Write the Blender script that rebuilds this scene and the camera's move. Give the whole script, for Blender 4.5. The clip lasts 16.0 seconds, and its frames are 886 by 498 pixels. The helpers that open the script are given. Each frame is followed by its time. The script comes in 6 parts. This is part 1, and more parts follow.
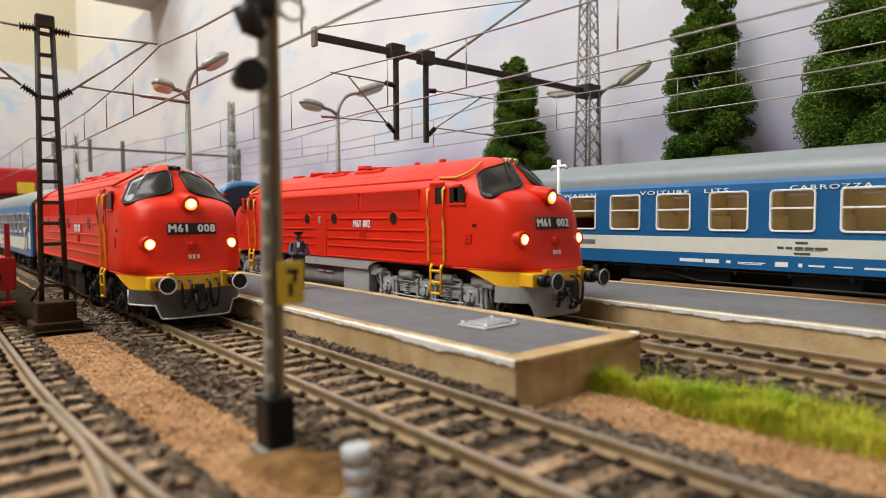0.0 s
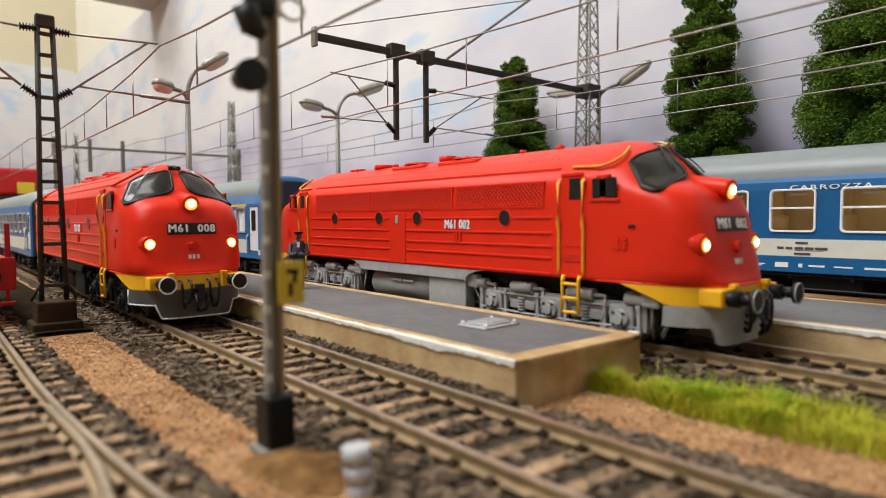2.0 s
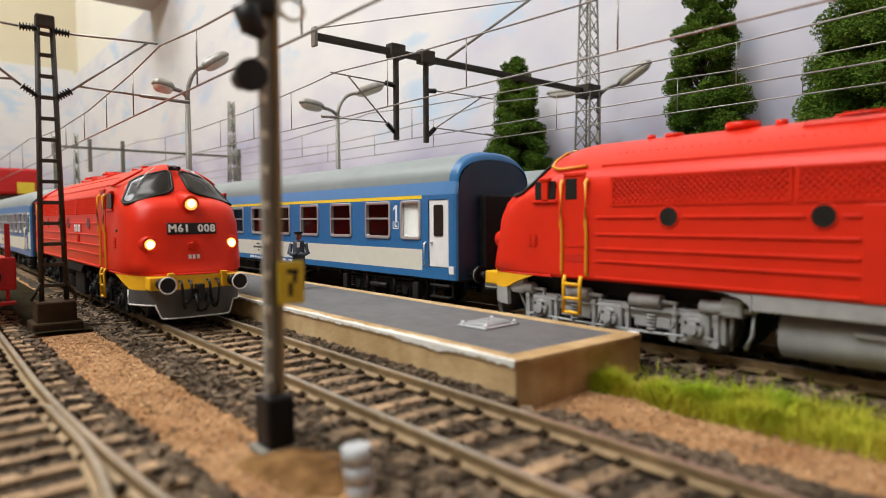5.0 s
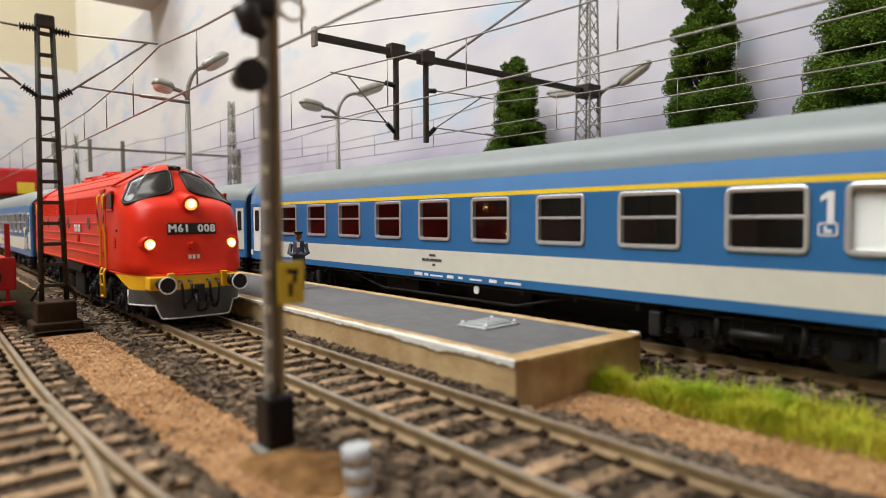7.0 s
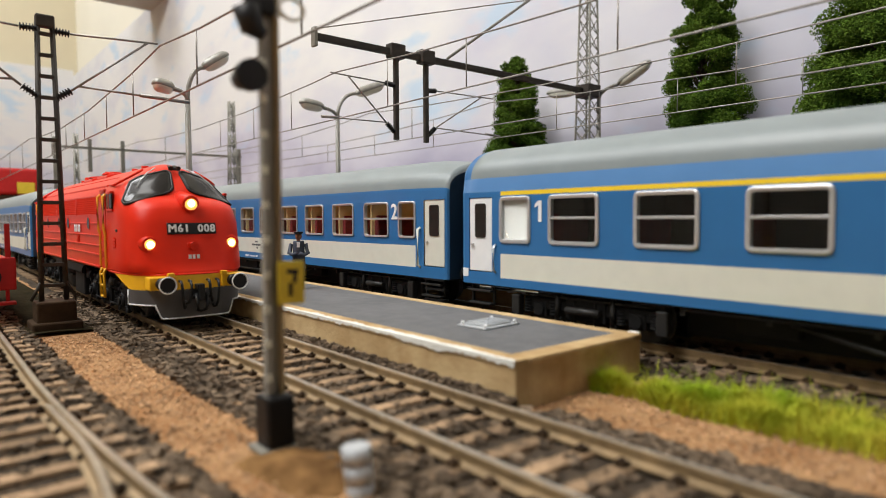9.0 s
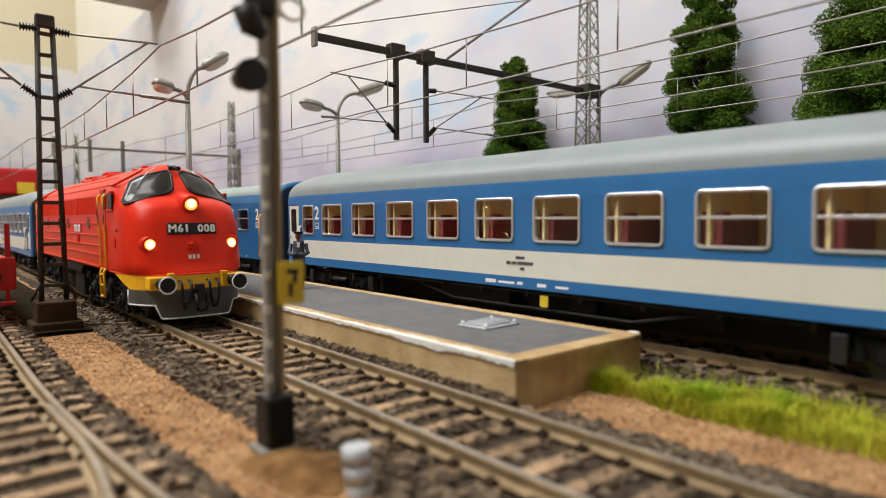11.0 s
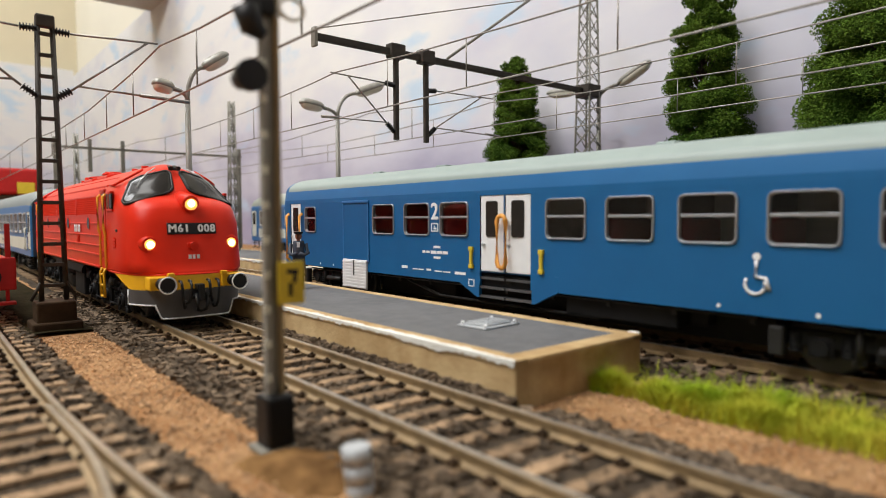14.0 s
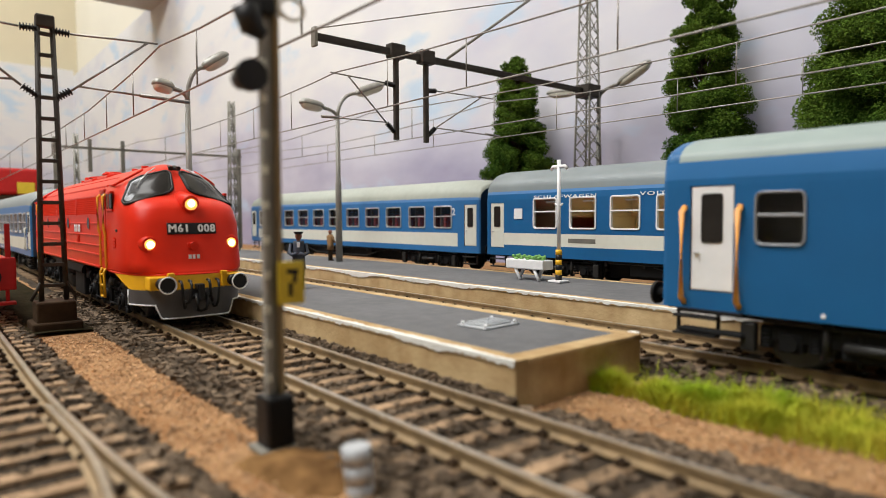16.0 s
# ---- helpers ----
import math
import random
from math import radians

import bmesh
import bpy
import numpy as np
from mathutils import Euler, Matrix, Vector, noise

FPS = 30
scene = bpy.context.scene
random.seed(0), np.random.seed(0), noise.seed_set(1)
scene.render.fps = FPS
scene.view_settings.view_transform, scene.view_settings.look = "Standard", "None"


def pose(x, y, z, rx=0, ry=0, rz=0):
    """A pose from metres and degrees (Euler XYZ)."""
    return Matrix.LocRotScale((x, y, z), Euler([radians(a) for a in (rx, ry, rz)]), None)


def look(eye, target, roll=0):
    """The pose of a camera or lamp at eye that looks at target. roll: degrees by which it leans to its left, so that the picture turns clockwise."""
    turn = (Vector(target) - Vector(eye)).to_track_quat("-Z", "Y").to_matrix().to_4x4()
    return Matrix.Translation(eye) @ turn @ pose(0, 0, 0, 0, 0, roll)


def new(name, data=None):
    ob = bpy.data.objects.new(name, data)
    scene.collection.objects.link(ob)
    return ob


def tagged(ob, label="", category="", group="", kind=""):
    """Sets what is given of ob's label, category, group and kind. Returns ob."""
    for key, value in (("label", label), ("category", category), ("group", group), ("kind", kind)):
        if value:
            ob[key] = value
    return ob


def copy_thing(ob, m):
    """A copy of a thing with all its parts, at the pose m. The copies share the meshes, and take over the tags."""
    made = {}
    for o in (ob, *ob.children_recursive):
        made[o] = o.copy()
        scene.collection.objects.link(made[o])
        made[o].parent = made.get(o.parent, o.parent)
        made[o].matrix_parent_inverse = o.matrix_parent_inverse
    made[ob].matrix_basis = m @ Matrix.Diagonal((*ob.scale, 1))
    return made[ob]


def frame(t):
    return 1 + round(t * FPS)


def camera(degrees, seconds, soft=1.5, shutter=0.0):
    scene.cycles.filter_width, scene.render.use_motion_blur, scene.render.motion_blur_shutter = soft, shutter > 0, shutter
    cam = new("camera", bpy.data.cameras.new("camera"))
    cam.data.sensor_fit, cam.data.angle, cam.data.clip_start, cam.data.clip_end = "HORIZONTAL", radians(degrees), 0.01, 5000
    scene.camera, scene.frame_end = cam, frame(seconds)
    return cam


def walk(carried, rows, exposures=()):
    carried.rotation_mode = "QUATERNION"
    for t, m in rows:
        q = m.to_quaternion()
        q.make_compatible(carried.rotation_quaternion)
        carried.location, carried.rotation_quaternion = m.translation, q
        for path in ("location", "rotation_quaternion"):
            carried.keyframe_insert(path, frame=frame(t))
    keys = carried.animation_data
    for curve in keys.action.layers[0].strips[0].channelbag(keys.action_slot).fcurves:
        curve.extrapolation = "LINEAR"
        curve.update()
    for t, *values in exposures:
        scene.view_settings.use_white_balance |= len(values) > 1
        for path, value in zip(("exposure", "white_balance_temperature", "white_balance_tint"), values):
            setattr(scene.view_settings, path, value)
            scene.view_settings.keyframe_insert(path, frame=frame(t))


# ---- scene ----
# ---- camera ----
MM = 0.001
EYE = (0.0, -0.13777, 0.02897)
cam = camera(70.4, 16.0, soft=0.8)
YAW, PITCH = radians(40.01), radians(-2.82)
AIM = (EYE[0] - math.cos(YAW) * math.cos(PITCH), EYE[1] + math.sin(YAW) * math.cos(PITCH), EYE[2] + math.sin(PITCH))
cam.data.dof.use_dof = True
cam.data.dof.focus_distance = 0.235
cam.data.dof.aperture_fstop = 18.0
walk(cam, [(0.0, look(EYE, AIM, -0.27)), (16.0, look(EYE, AIM, -0.27))])
scene.view_settings.exposure = -0.36

# ---- world and light: a room with one ceiling lamp and two added fill lamps ----
world = bpy.data.worlds.new("room_world")
scene.world = world
world.use_nodes = True
world.node_tree.nodes["Background"].inputs[0].default_value = (0.9, 0.93, 1.0, 1)
world.node_tree.nodes["Background"].inputs[1].default_value = 0.02


def area_lamp_light(name, loc, target, sx, sy, power, color):
    data = bpy.data.lights.new(name, "AREA")
    data.shape, data.size, data.size_y, data.energy, data.color = "RECTANGLE", sx, sy, power, color
    ob = new(name, data)
    ob.matrix_world = look(loc, target)
    return ob


area_lamp_light("lamp_light", (-0.36, -0.42, 0.95), (-0.18, 0.0, 0), 0.5, 0.4, 11.8, (1.0, 0.985, 0.955))
# fill lamp, added to brighten the train sides without lighting the end walls
area_lamp_light("lamp_light", (-0.12, -0.85, 1.05), (-0.15, 0.1, 0), 0.6, 0.4, 10.0, (1.0, 0.985, 0.96))
# second fill, added to brighten the far end wall and backdrop
area_lamp_light("lamp_light", (-1.45, -0.5, 1.35), (-1.6, 0.1, 0.25), 0.6, 0.5, 17.0, (0.97, 0.985, 1.0))


# ---- materials ----
def material(name, color, rough=0.5, metal=0.0, var=0.12, scale=300.0, bump=0.0, bump_scale=1500.0, coat=0.0, island=0.0, color2=None, obj=0.0, spec=0.5):
    """Principled surface with two scales of colour variation, grain relief and wear. Scales are per metre."""
    m = bpy.data.materials.new(name)
    m.use_nodes = True
    nt = m.node_tree
    b = nt.nodes["Principled BSDF"]
    b.inputs["Roughness"].default_value, b.inputs["Metallic"].default_value = rough, metal
    b.inputs["Coat Weight"].default_value = coat
    b.inputs["Specular IOR Level"].default_value = spec
    geo = nt.nodes.new("ShaderNodeTexCoord")
    n1, n2 = nt.nodes.new("ShaderNodeTexNoise"), nt.nodes.new("ShaderNodeTexNoise")
    n1.inputs["Scale"].default_value, n2.inputs["Scale"].default_value = scale, scale * 0.13
    n1.inputs["Detail"].default_value = 5
    for n in (n1, n2):
        nt.links.new(geo.outputs["Object"], n.inputs["Vector"])
    add = nt.nodes.new("ShaderNodeMath")
    add.operation = "ADD"
    nt.links.new(n1.outputs["Fac"], add.inputs[0])
    nt.links.new(n2.outputs["Fac"], add.inputs[1])
    half = nt.nodes.new("ShaderNodeMath")
    half.operation = "MULTIPLY"
    half.inputs[1].default_value = 0.5
    nt.links.new(add.outputs[0], half.inputs[0])
    ramp = nt.nodes.new("ShaderNodeValToRGB")
    c2 = color2 or tuple(c * (1 - var) for c in color)
    c1 = color if color2 else tuple(min(1, c * (1 + var)) for c in color)
    ramp.color_ramp.elements[0].position, ramp.color_ramp.elements[1].position = 0.36, 0.64
    ramp.color_ramp.elements[0].color, ramp.color_ramp.elements[1].color = (*c2, 1), (*c1, 1)
    nt.links.new(half.outputs[0], ramp.inputs[0])
    out = ramp.outputs[0]
    if island or obj:
        src = nt.nodes.new("ShaderNodeNewGeometry").outputs["Random Per Island"] if island else nt.nodes.new("ShaderNodeObjectInfo").outputs["Random"]
        amt = island or obj
        mr = nt.nodes.new("ShaderNodeMapRange")
        mr.inputs["To Min"].default_value, mr.inputs["To Max"].default_value = 1 - amt, 1 + amt
        nt.links.new(src, mr.inputs["Value"])
        mul = nt.nodes.new("ShaderNodeVectorMath")
        mul.operation = "SCALE"
        nt.links.new(out, mul.inputs[0])
        nt.links.new(mr.outputs[0], mul.inputs["Scale"])
        out = mul.outputs[0]
    nt.links.new(out, b.inputs["Base Color"])
    if bump:
        n3, bp = nt.nodes.new("ShaderNodeTexNoise"), nt.nodes.new("ShaderNodeBump")
        n3.inputs["Scale"].default_value, n3.inputs["Detail"].default_value = bump_scale, 4
        nt.links.new(geo.outputs["Object"], n3.inputs["Vector"])
        bp.inputs["Strength"].default_value, bp.inputs["Distance"].default_value = bump, 0.0004
        nt.links.new(n3.outputs["Fac"], bp.inputs["Height"])
        nt.links.new(bp.outputs[0], b.inputs["Normal"])
    return m


def glow(name, color, strength):
    m = bpy.data.materials.new(name)
    m.use_nodes = True
    b = m.node_tree.nodes["Principled BSDF"]
    b.inputs["Base Color"].default_value = (*color, 1)
    b.inputs["Emission Color"].default_value, b.inputs["Emission Strength"].default_value = (*color, 1), strength
    return m


def glass_mat(name, color, rough=0.03):
    m = bpy.data.materials.new(name)
    m.use_nodes = True
    b = m.node_tree.nodes["Principled BSDF"]
    b.inputs["Base Color"].default_value, b.inputs["Roughness"].default_value = (*color, 1), rough
    b.inputs["Transmission Weight"].default_value, b.inputs["IOR"].default_value = 1.0, 1.3
    return m


RED = material("red_paint", (0.66, 0.027, 0.010), 0.34, var=0.06, scale=200, bump=0.04, bump_scale=4000, spec=0.16)
# darker copy of RED, standing in for shade behind the mesh and in steps
RED_SHADED = material("shaded_red", (0.52, 0.022, 0.010), 0.5, var=0.1, spec=0.2)
RED_CAR = material("red_wagon_paint", (0.42, 0.018, 0.018), 0.5, spec=0.25)
ORANGE = material("orange_yellow_paint", (0.78, 0.33, 0.02), 0.45, var=0.06)
YELLOW = material("yellow_paint", (0.84, 0.45, 0.012), 0.42, var=0.05)
STRIPE = material("yellow_class_stripe", (0.86, 0.60, 0.025), 0.42, var=0.04)
GREY = material("grey_plastic", (0.33, 0.335, 0.34), 0.5, var=0.12, scale=500, bump=0.08)
DGREY = material("dark_grey_plastic", (0.07, 0.07, 0.074), 0.45, var=0.12)
BLACK = material("black_plastic", (0.010, 0.010, 0.011), 0.45, var=0.3, bump=0.05, spec=0.3)
SOOT = material("matt_black_underframe", (0.008, 0.008, 0.0085), 0.6, var=0.3, bump=0.1, spec=0.2)
BLUE = material("blue_paint", (0.026, 0.142, 0.350), 0.36, var=0.05, scale=150, spec=0.4)
BLUE_LIGHT = material("light_blue_band", (0.095, 0.24, 0.50), 0.33, var=0.05, scale=150)
BLUE_DEEP = material("deep_blue_paint", (0.008, 0.104, 0.272), 0.42, var=0.06, scale=150, spec=0.35)
# coach blue darkened: shade of the end walls is put into the colour
BLUE_SHADED = material("shaded_blue_end_wall", (0.012, 0.040, 0.085), 0.5, var=0.1)
CREAMW = material("cream_white_band", (0.66, 0.66, 0.58), 0.4, var=0.04)
WHITE = material("white_paint", (0.78, 0.79, 0.80), 0.45, var=0.05)
ROOF = material("grey_roof_paint", (0.21, 0.245, 0.255), 0.42, var=0.07, scale=120, bump=0.04)
ROOF_PALE = material("pale_green_grey_roof", (0.27, 0.335, 0.32), 0.5, var=0.06, scale=120, bump=0.04)
ROOF_CREAM = material("cream_grey_roof", (0.38, 0.41, 0.36), 0.5, var=0.07)
SILVER = material("silver_window_frame", (0.55, 0.56, 0.57), 0.33, metal=0.6, var=0.06)
FRAME_DULL = material("dull_aluminium_frame", (0.36, 0.38, 0.41), 0.4, metal=0.6, var=0.08)
PALE_IN = material("pale_cream_panel", (0.72, 0.63, 0.40), 0.55, var=0.06)
CREAM_IN = material("cream_interior_panel", (0.68, 0.52, 0.25), 0.5, var=0.1)
SEAT_RED = material("dark_red_seat", (0.16, 0.018, 0.018), 0.6, var=0.2)
BROWN_IN = material("brown_interior", (0.045, 0.03, 0.022), 0.6, var=0.3)
BLIND = material("white_window_blind", (0.62, 0.62, 0.59), 0.6, var=0.04)
GLASS = glass_mat("window_glass", (0.95, 0.97, 0.97))
DARKGLASS = material("tinted_windscreen", (0.022, 0.020, 0.018), 0.22, var=0.2, spec=0.16)
BOGIE_GREY = material("dark_grey_running_gear", (0.016, 0.0155, 0.015), 0.5, var=0.3, bump=0.1, spec=0.35)
RAIL = material("weathered_rail", (0.27, 0.185, 0.095), 0.5, metal=0.15, var=0.35, scale=400, bump=0.15)
RAIL_HEAD = material("worn_rail_head", (0.50, 0.45, 0.38), 0.32, metal=0.8, var=0.25, scale=300, bump=0.1)
SLEEPER = material("tan_wood_sleeper", (0.30, 0.20, 0.12), 0.85, var=0.4, scale=700, bump=0.5, obj=0.3, spec=0.15)
STONE = material("ballast_stone", (0.115, 0.083, 0.056), 0.9, var=0.4, scale=900, bump=0.5, island=0.65, spec=0.15)
SOIL = material("sandy_soil", (0.42, 0.25, 0.125), 0.95, scale=900, bump=0.8, bump_scale=2600, color2=(0.27, 0.13, 0.055), spec=0.08)
BALLAST_BED = material("ballast_bed", (0.075, 0.056, 0.040), 0.95, scale=700, bump=1.0, bump_scale=1200, color2=(0.03, 0.024, 0.018), spec=0.08)
CONCRETE = material("cream_concrete", (0.62, 0.46, 0.25), 0.85, scale=160, bump=0.4, bump_scale=1100, color2=(0.37, 0.235, 0.105), spec=0.15)
ASPHALT = material("grey_asphalt", (0.165, 0.165, 0.17), 0.85, scale=260, bump=0.35, bump_scale=3000, color2=(0.12, 0.12, 0.125), spec=0.2)
CHALK = material("chipped_white_paint", (0.80, 0.79, 0.74), 0.8, var=0.08, scale=500, bump=0.5)
METAL = material("grey_galvanised_metal", (0.22, 0.21, 0.18), 0.5, metal=0.4, var=0.2)
MAST = material("dark_brown_mast", (0.042, 0.034, 0.027), 0.6, var=0.3, bump=0.1, spec=0.3)
WIRE = material("catenary_wire", (0.27, 0.25, 0.23), 0.4, metal=0.55, var=0.2)
GALV = material("pale_galvanised_metal", (0.46, 0.48, 0.50), 0.4, metal=0.2, var=0.1)
BROWN = material("rusty_brown_base", (0.042, 0.025, 0.013), 0.75, var=0.35, bump=0.2, spec=0.15)
GRASSM = material("green_static_grass", (0.58, 0.47, 0.055), 0.8, scale=110, color2=(0.22, 0.38, 0.012), island=0.35, spec=0.1)
LEAF = material("dark_green_foliage", (0.115, 0.185, 0.022), 0.85, scale=150, color2=(0.040, 0.090, 0.010), island=0.5, spec=0.1)
BARK = material("brown_bark", (0.07, 0.045, 0.03), 0.9, var=0.3)
HEAD_GLOW = glow("lit_headlight_bulb", (1.0, 0.78, 0.42), 11.0)
LENS_GLOW = glow("warm_lit_lens", (1.0, 0.50, 0.10), 1.6)
CREAM_WALL = material("cream_wall_paint", (0.80, 0.76, 0.64), 0.9, var=0.03, scale=8)
CABIN_GLOW = glow("warm_cabin_light", (1.0, 0.62, 0.25), 4.5)
SIGN_Y = material("yellow_sign", (0.62, 0.46, 0.03), 0.5, var=0.1)
NAVY = material("navy_uniform", (0.045, 0.055, 0.08), 0.7, var=0.2)
SKIN = material("painted_skin", (0.24, 0.09, 0.05), 0.6, var=0.1)
TAN = material("tan_coat", (0.30, 0.17, 0.07), 0.7, var=0.2)
PLANTER_GREEN = material("green_planting", (0.16, 0.36, 0.09), 0.8, var=0.3)
LAMP_GLASS = material("milky_lamp_glass", (0.62, 0.60, 0.52), 0.3, var=0.05)
POST = material("rust_tinted_post", (0.34, 0.235, 0.10), 0.55, metal=0.2, scale=60, color2=(0.20, 0.16, 0.10))
LAMP_GREY = material("pale_grey_lamp_metal", (0.27, 0.262, 0.235), 0.42, metal=0.2, var=0.15)
BRASS = material("dull_brass_horn", (0.42, 0.30, 0.16), 0.4, metal=0.5, var=0.2)
ORANGE_PALE = material("pale_orange_rail", (0.80, 0.36, 0.07), 0.45, var=0.06)
ROOM = material("room_wall_paint", (0.46, 0.45, 0.43), 0.9, var=0.04, scale=8)
BEIGE = material("beige_wall", (0.64, 0.57, 0.41), 0.85, var=0.04, scale=10)


# ---- mesh helpers: all shapes in millimetres, in the thing's own space ----
def part(name, bm, mat, parent=None, label="", smooth=False, m=None):
    me = bpy.data.meshes.new(name)
    bmesh.ops.scale(bm, vec=(MM, MM, MM), verts=bm.verts)
    if smooth:
        for f in bm.faces:
            f.smooth = True
    bm.to_mesh(me)
    bm.free()
    for x in mat if isinstance(mat, (list, tuple)) else [mat]:
        me.materials.append(x)
    ob = new(name, me)
    if parent:
        ob.parent = parent
    if m is not None:
        ob.matrix_basis = m
    if label:
        ob["label"] = label
    return ob


def share(name, src, parent, m):
    """Another object on the mesh of src, under parent."""
    ob = new(name, src.data)
    ob.parent = parent
    ob.matrix_basis = m
    if src.get("label"):
        ob["label"] = src["label"]
    return ob


def at(x, y, z, rx=0, ry=0, rz=0):
    return pose(x * MM, y * MM, z * MM, rx, ry, rz)


def empty(name, m, label, category, group="", kind=""):
    ob = new(name)
    ob.empty_display_size = 0.005
    ob.matrix_basis = m
    return tagged(ob, label, category, group, kind)


def box(bm, x0, x1, y0, y1, z0, z1, bev=0.0, mat=0):
    r = bmesh.ops.create_cube(bm, size=1)
    vs = r["verts"]
    for v in vs:
        v.co = Vector((x0 + (v.co.x + 0.5) * (x1 - x0), y0 + (v.co.y + 0.5) * (y1 - y0), z0 + (v.co.z + 0.5) * (z1 - z0)))
    fs = list({f for v in vs for f in v.link_faces})
    for f in fs:
        f.material_index = mat
    if bev:
        es = list({e for v in vs for e in v.link_edges})
        bmesh.ops.bevel(bm, geom=es, offset=bev, segments=2, affect="EDGES", profile=0.5, material=mat)
    return vs


def boxbm(*a, **k):
    bm = bmesh.new()
    box(bm, *a, **k)
    return bm


def tube(bm, pts, r, seg=8, mat=0, r2=None, caps=True):
    """A round bar along points, tapering from r to r2, or with a radius for each point."""
    pts = [Vector(p) for p in pts]
    rings = []
    n = len(pts)
    for i, p in enumerate(pts):
        d = (pts[min(i + 1, n - 1)] - pts[max(i - 1, 0)]).normalized()
        u = d.cross(Vector((0, 0, 1)))
        if u.length < 1e-3:
            u = d.cross(Vector((1, 0, 0)))
        u.normalize()
        w = d.cross(u)
        rr = r[i] if isinstance(r, list) else r if r2 is None else r + (r2 - r) * i / (n - 1)
        rings.append([bm.verts.new(p + rr * (math.cos(2 * math.pi * k / seg) * u + math.sin(2 * math.pi * k / seg) * w)) for k in range(seg)])
    for a, b in zip(rings, rings[1:]):
        for k in range(seg):
            f = bm.faces.new((a[k], a[(k + 1) % seg], b[(k + 1) % seg], b[k]))
            f.material_index = mat
            f.smooth = True
    if caps:
        for ring in (rings[0][::-1], rings[-1]):
            f = bm.faces.new(ring)
            f.material_index = mat


def tubebm(pts, r, seg=8, r2=None):
    bm = bmesh.new()
    tube(bm, pts, r, seg, r2=r2)
    return bm


def disc(bm, c, axis, r, depth, seg=20, mat=0, r2=None):
    c, axis = Vector(c), Vector(axis).normalized()
    tube(bm, [c, c + axis * depth], r, seg, mat, r2)


def rounded(w, h, r, n=4):
    """Corner points of a rounded rectangle, centred, counter-clockwise."""
    out = []
    for cx, cy, a0 in ((w / 2 - r, h / 2 - r, 0), (-w / 2 + r, h / 2 - r, 90), (-w / 2 + r, -h / 2 + r, 180), (w / 2 - r, -h / 2 + r, 270)):
        for k in range(n + 1):
            a = radians(a0 + 90 * k / n)
            out.append((cx + r * math.cos(a), cy + r * math.sin(a)))
    return out


def ringbm(w, h, r, border, depth, bm=None):
    """A rounded frame in the xz plane, its face towards -y, from y=0 to y=-depth."""
    bm = bm or bmesh.new()
    o, i = rounded(w, h, r), rounded(w - 2 * border, h - 2 * border, max(r - border, 0.2))
    n = len(o)
    rows = [[bm.verts.new((x, y, z)) for x, z in loop] for loop, y in ((o, 0.3), (o, -depth * 0.7), ([(a[0] * 0.7 + b[0] * 0.3, a[1] * 0.7 + b[1] * 0.3) for a, b in zip(o, i)], -depth), (i, -depth * 0.8), (i, 0.9))]
    for a, b in zip(rows, rows[1:]):
        for k in range(n):
            bm.faces.new((a[k], a[(k + 1) % n], b[(k + 1) % n], b[k]))
    return bm


def platebm(w, h, r, depth, bm=None, y=0.0):
    """A rounded plate in the xz plane, from y to y-depth."""
    bm = bm or bmesh.new()
    o = rounded(w, h, r)
    n = len(o)
    a, b = ([bm.verts.new((x, yy, z)) for x, z in o] for yy in (y, y - depth))
    for k in range(n):
        bm.faces.new((a[k], a[(k + 1) % n], b[(k + 1) % n], b[k]))
    bm.faces.new(b)
    bm.faces.new(a[::-1])
    return bm


def text_part(name, txt, size, mat, parent, m, label="", spacing=1.0, bold=0.0, stretch=1.0):
    """Raised lettering with the built-in font, cap height about size; it lies in the xz plane and reads from -y."""
    cu = bpy.data.curves.new(name, "FONT")
    cu.body, cu.size, cu.align_x, cu.align_y = txt, size * MM / 0.69, "CENTER", "CENTER"
    cu.space_character, cu.extrude, cu.resolution_u = spacing, 0.00005, 3
    tmp = new("lettering", cu)
    bpy.context.view_layer.update()
    me = bpy.data.meshes.new_from_object(tmp.evaluated_get(bpy.context.evaluated_depsgraph_get()))
    bpy.data.objects.remove(tmp)
    me.transform(Matrix.Diagonal((stretch, 1, 1, 1)))
    if bold:
        bm = bmesh.new()
        for i, (dx, dy) in enumerate(((-bold, 0), (bold, 0), (0, bold * 0.6), (0, -bold * 0.6))):
            k = len(bm.verts)
            bm.from_mesh(me)
            bm.verts.ensure_lookup_table()
            bmesh.ops.translate(bm, verts=bm.verts[k:], vec=(dx * MM, dy * MM, 0.035 * i * MM))
        bm.to_mesh(me)
        bm.free()
    me.transform(pose(0, 0, 0, 90))
    me.materials.clear()
    me.materials.append(mat)
    ob = new(name, me)
    ob.parent, ob.matrix_basis = parent, m
    if label:
        ob["label"] = label
    return ob


# ---- ground, tracks, platforms ----
def noise2(x, y, s):
    return noise.noise(Vector((x * s, y * s, 3.7)))


def ground_height(x, y):
    z = -5.0 + 0.5 * noise2(x, y, 0.05) + 0.25 * noise2(x, y, 0.25)
    return z


bm = bmesh.new()
xs = [-1955, -1700, -1450, -1200, -1100, -950, -800, -700] + [-500 + 5 * i for i in range(116)] + [120, 300, 600, 1040]
ys = [-420, -300, -220] + [-190 + 5 * i for i in range(65)] + [160, 204]
grid = [[bm.verts.new((x, y, ground_height(x, y))) for y in ys] for x in xs]
for i in range(len(xs) - 1):
    for j in range(len(ys) - 1):
        f = bm.faces.new((grid[i][j], grid[i + 1][j], grid[i + 1][j + 1], grid[i][j + 1]))
        f.smooth = True
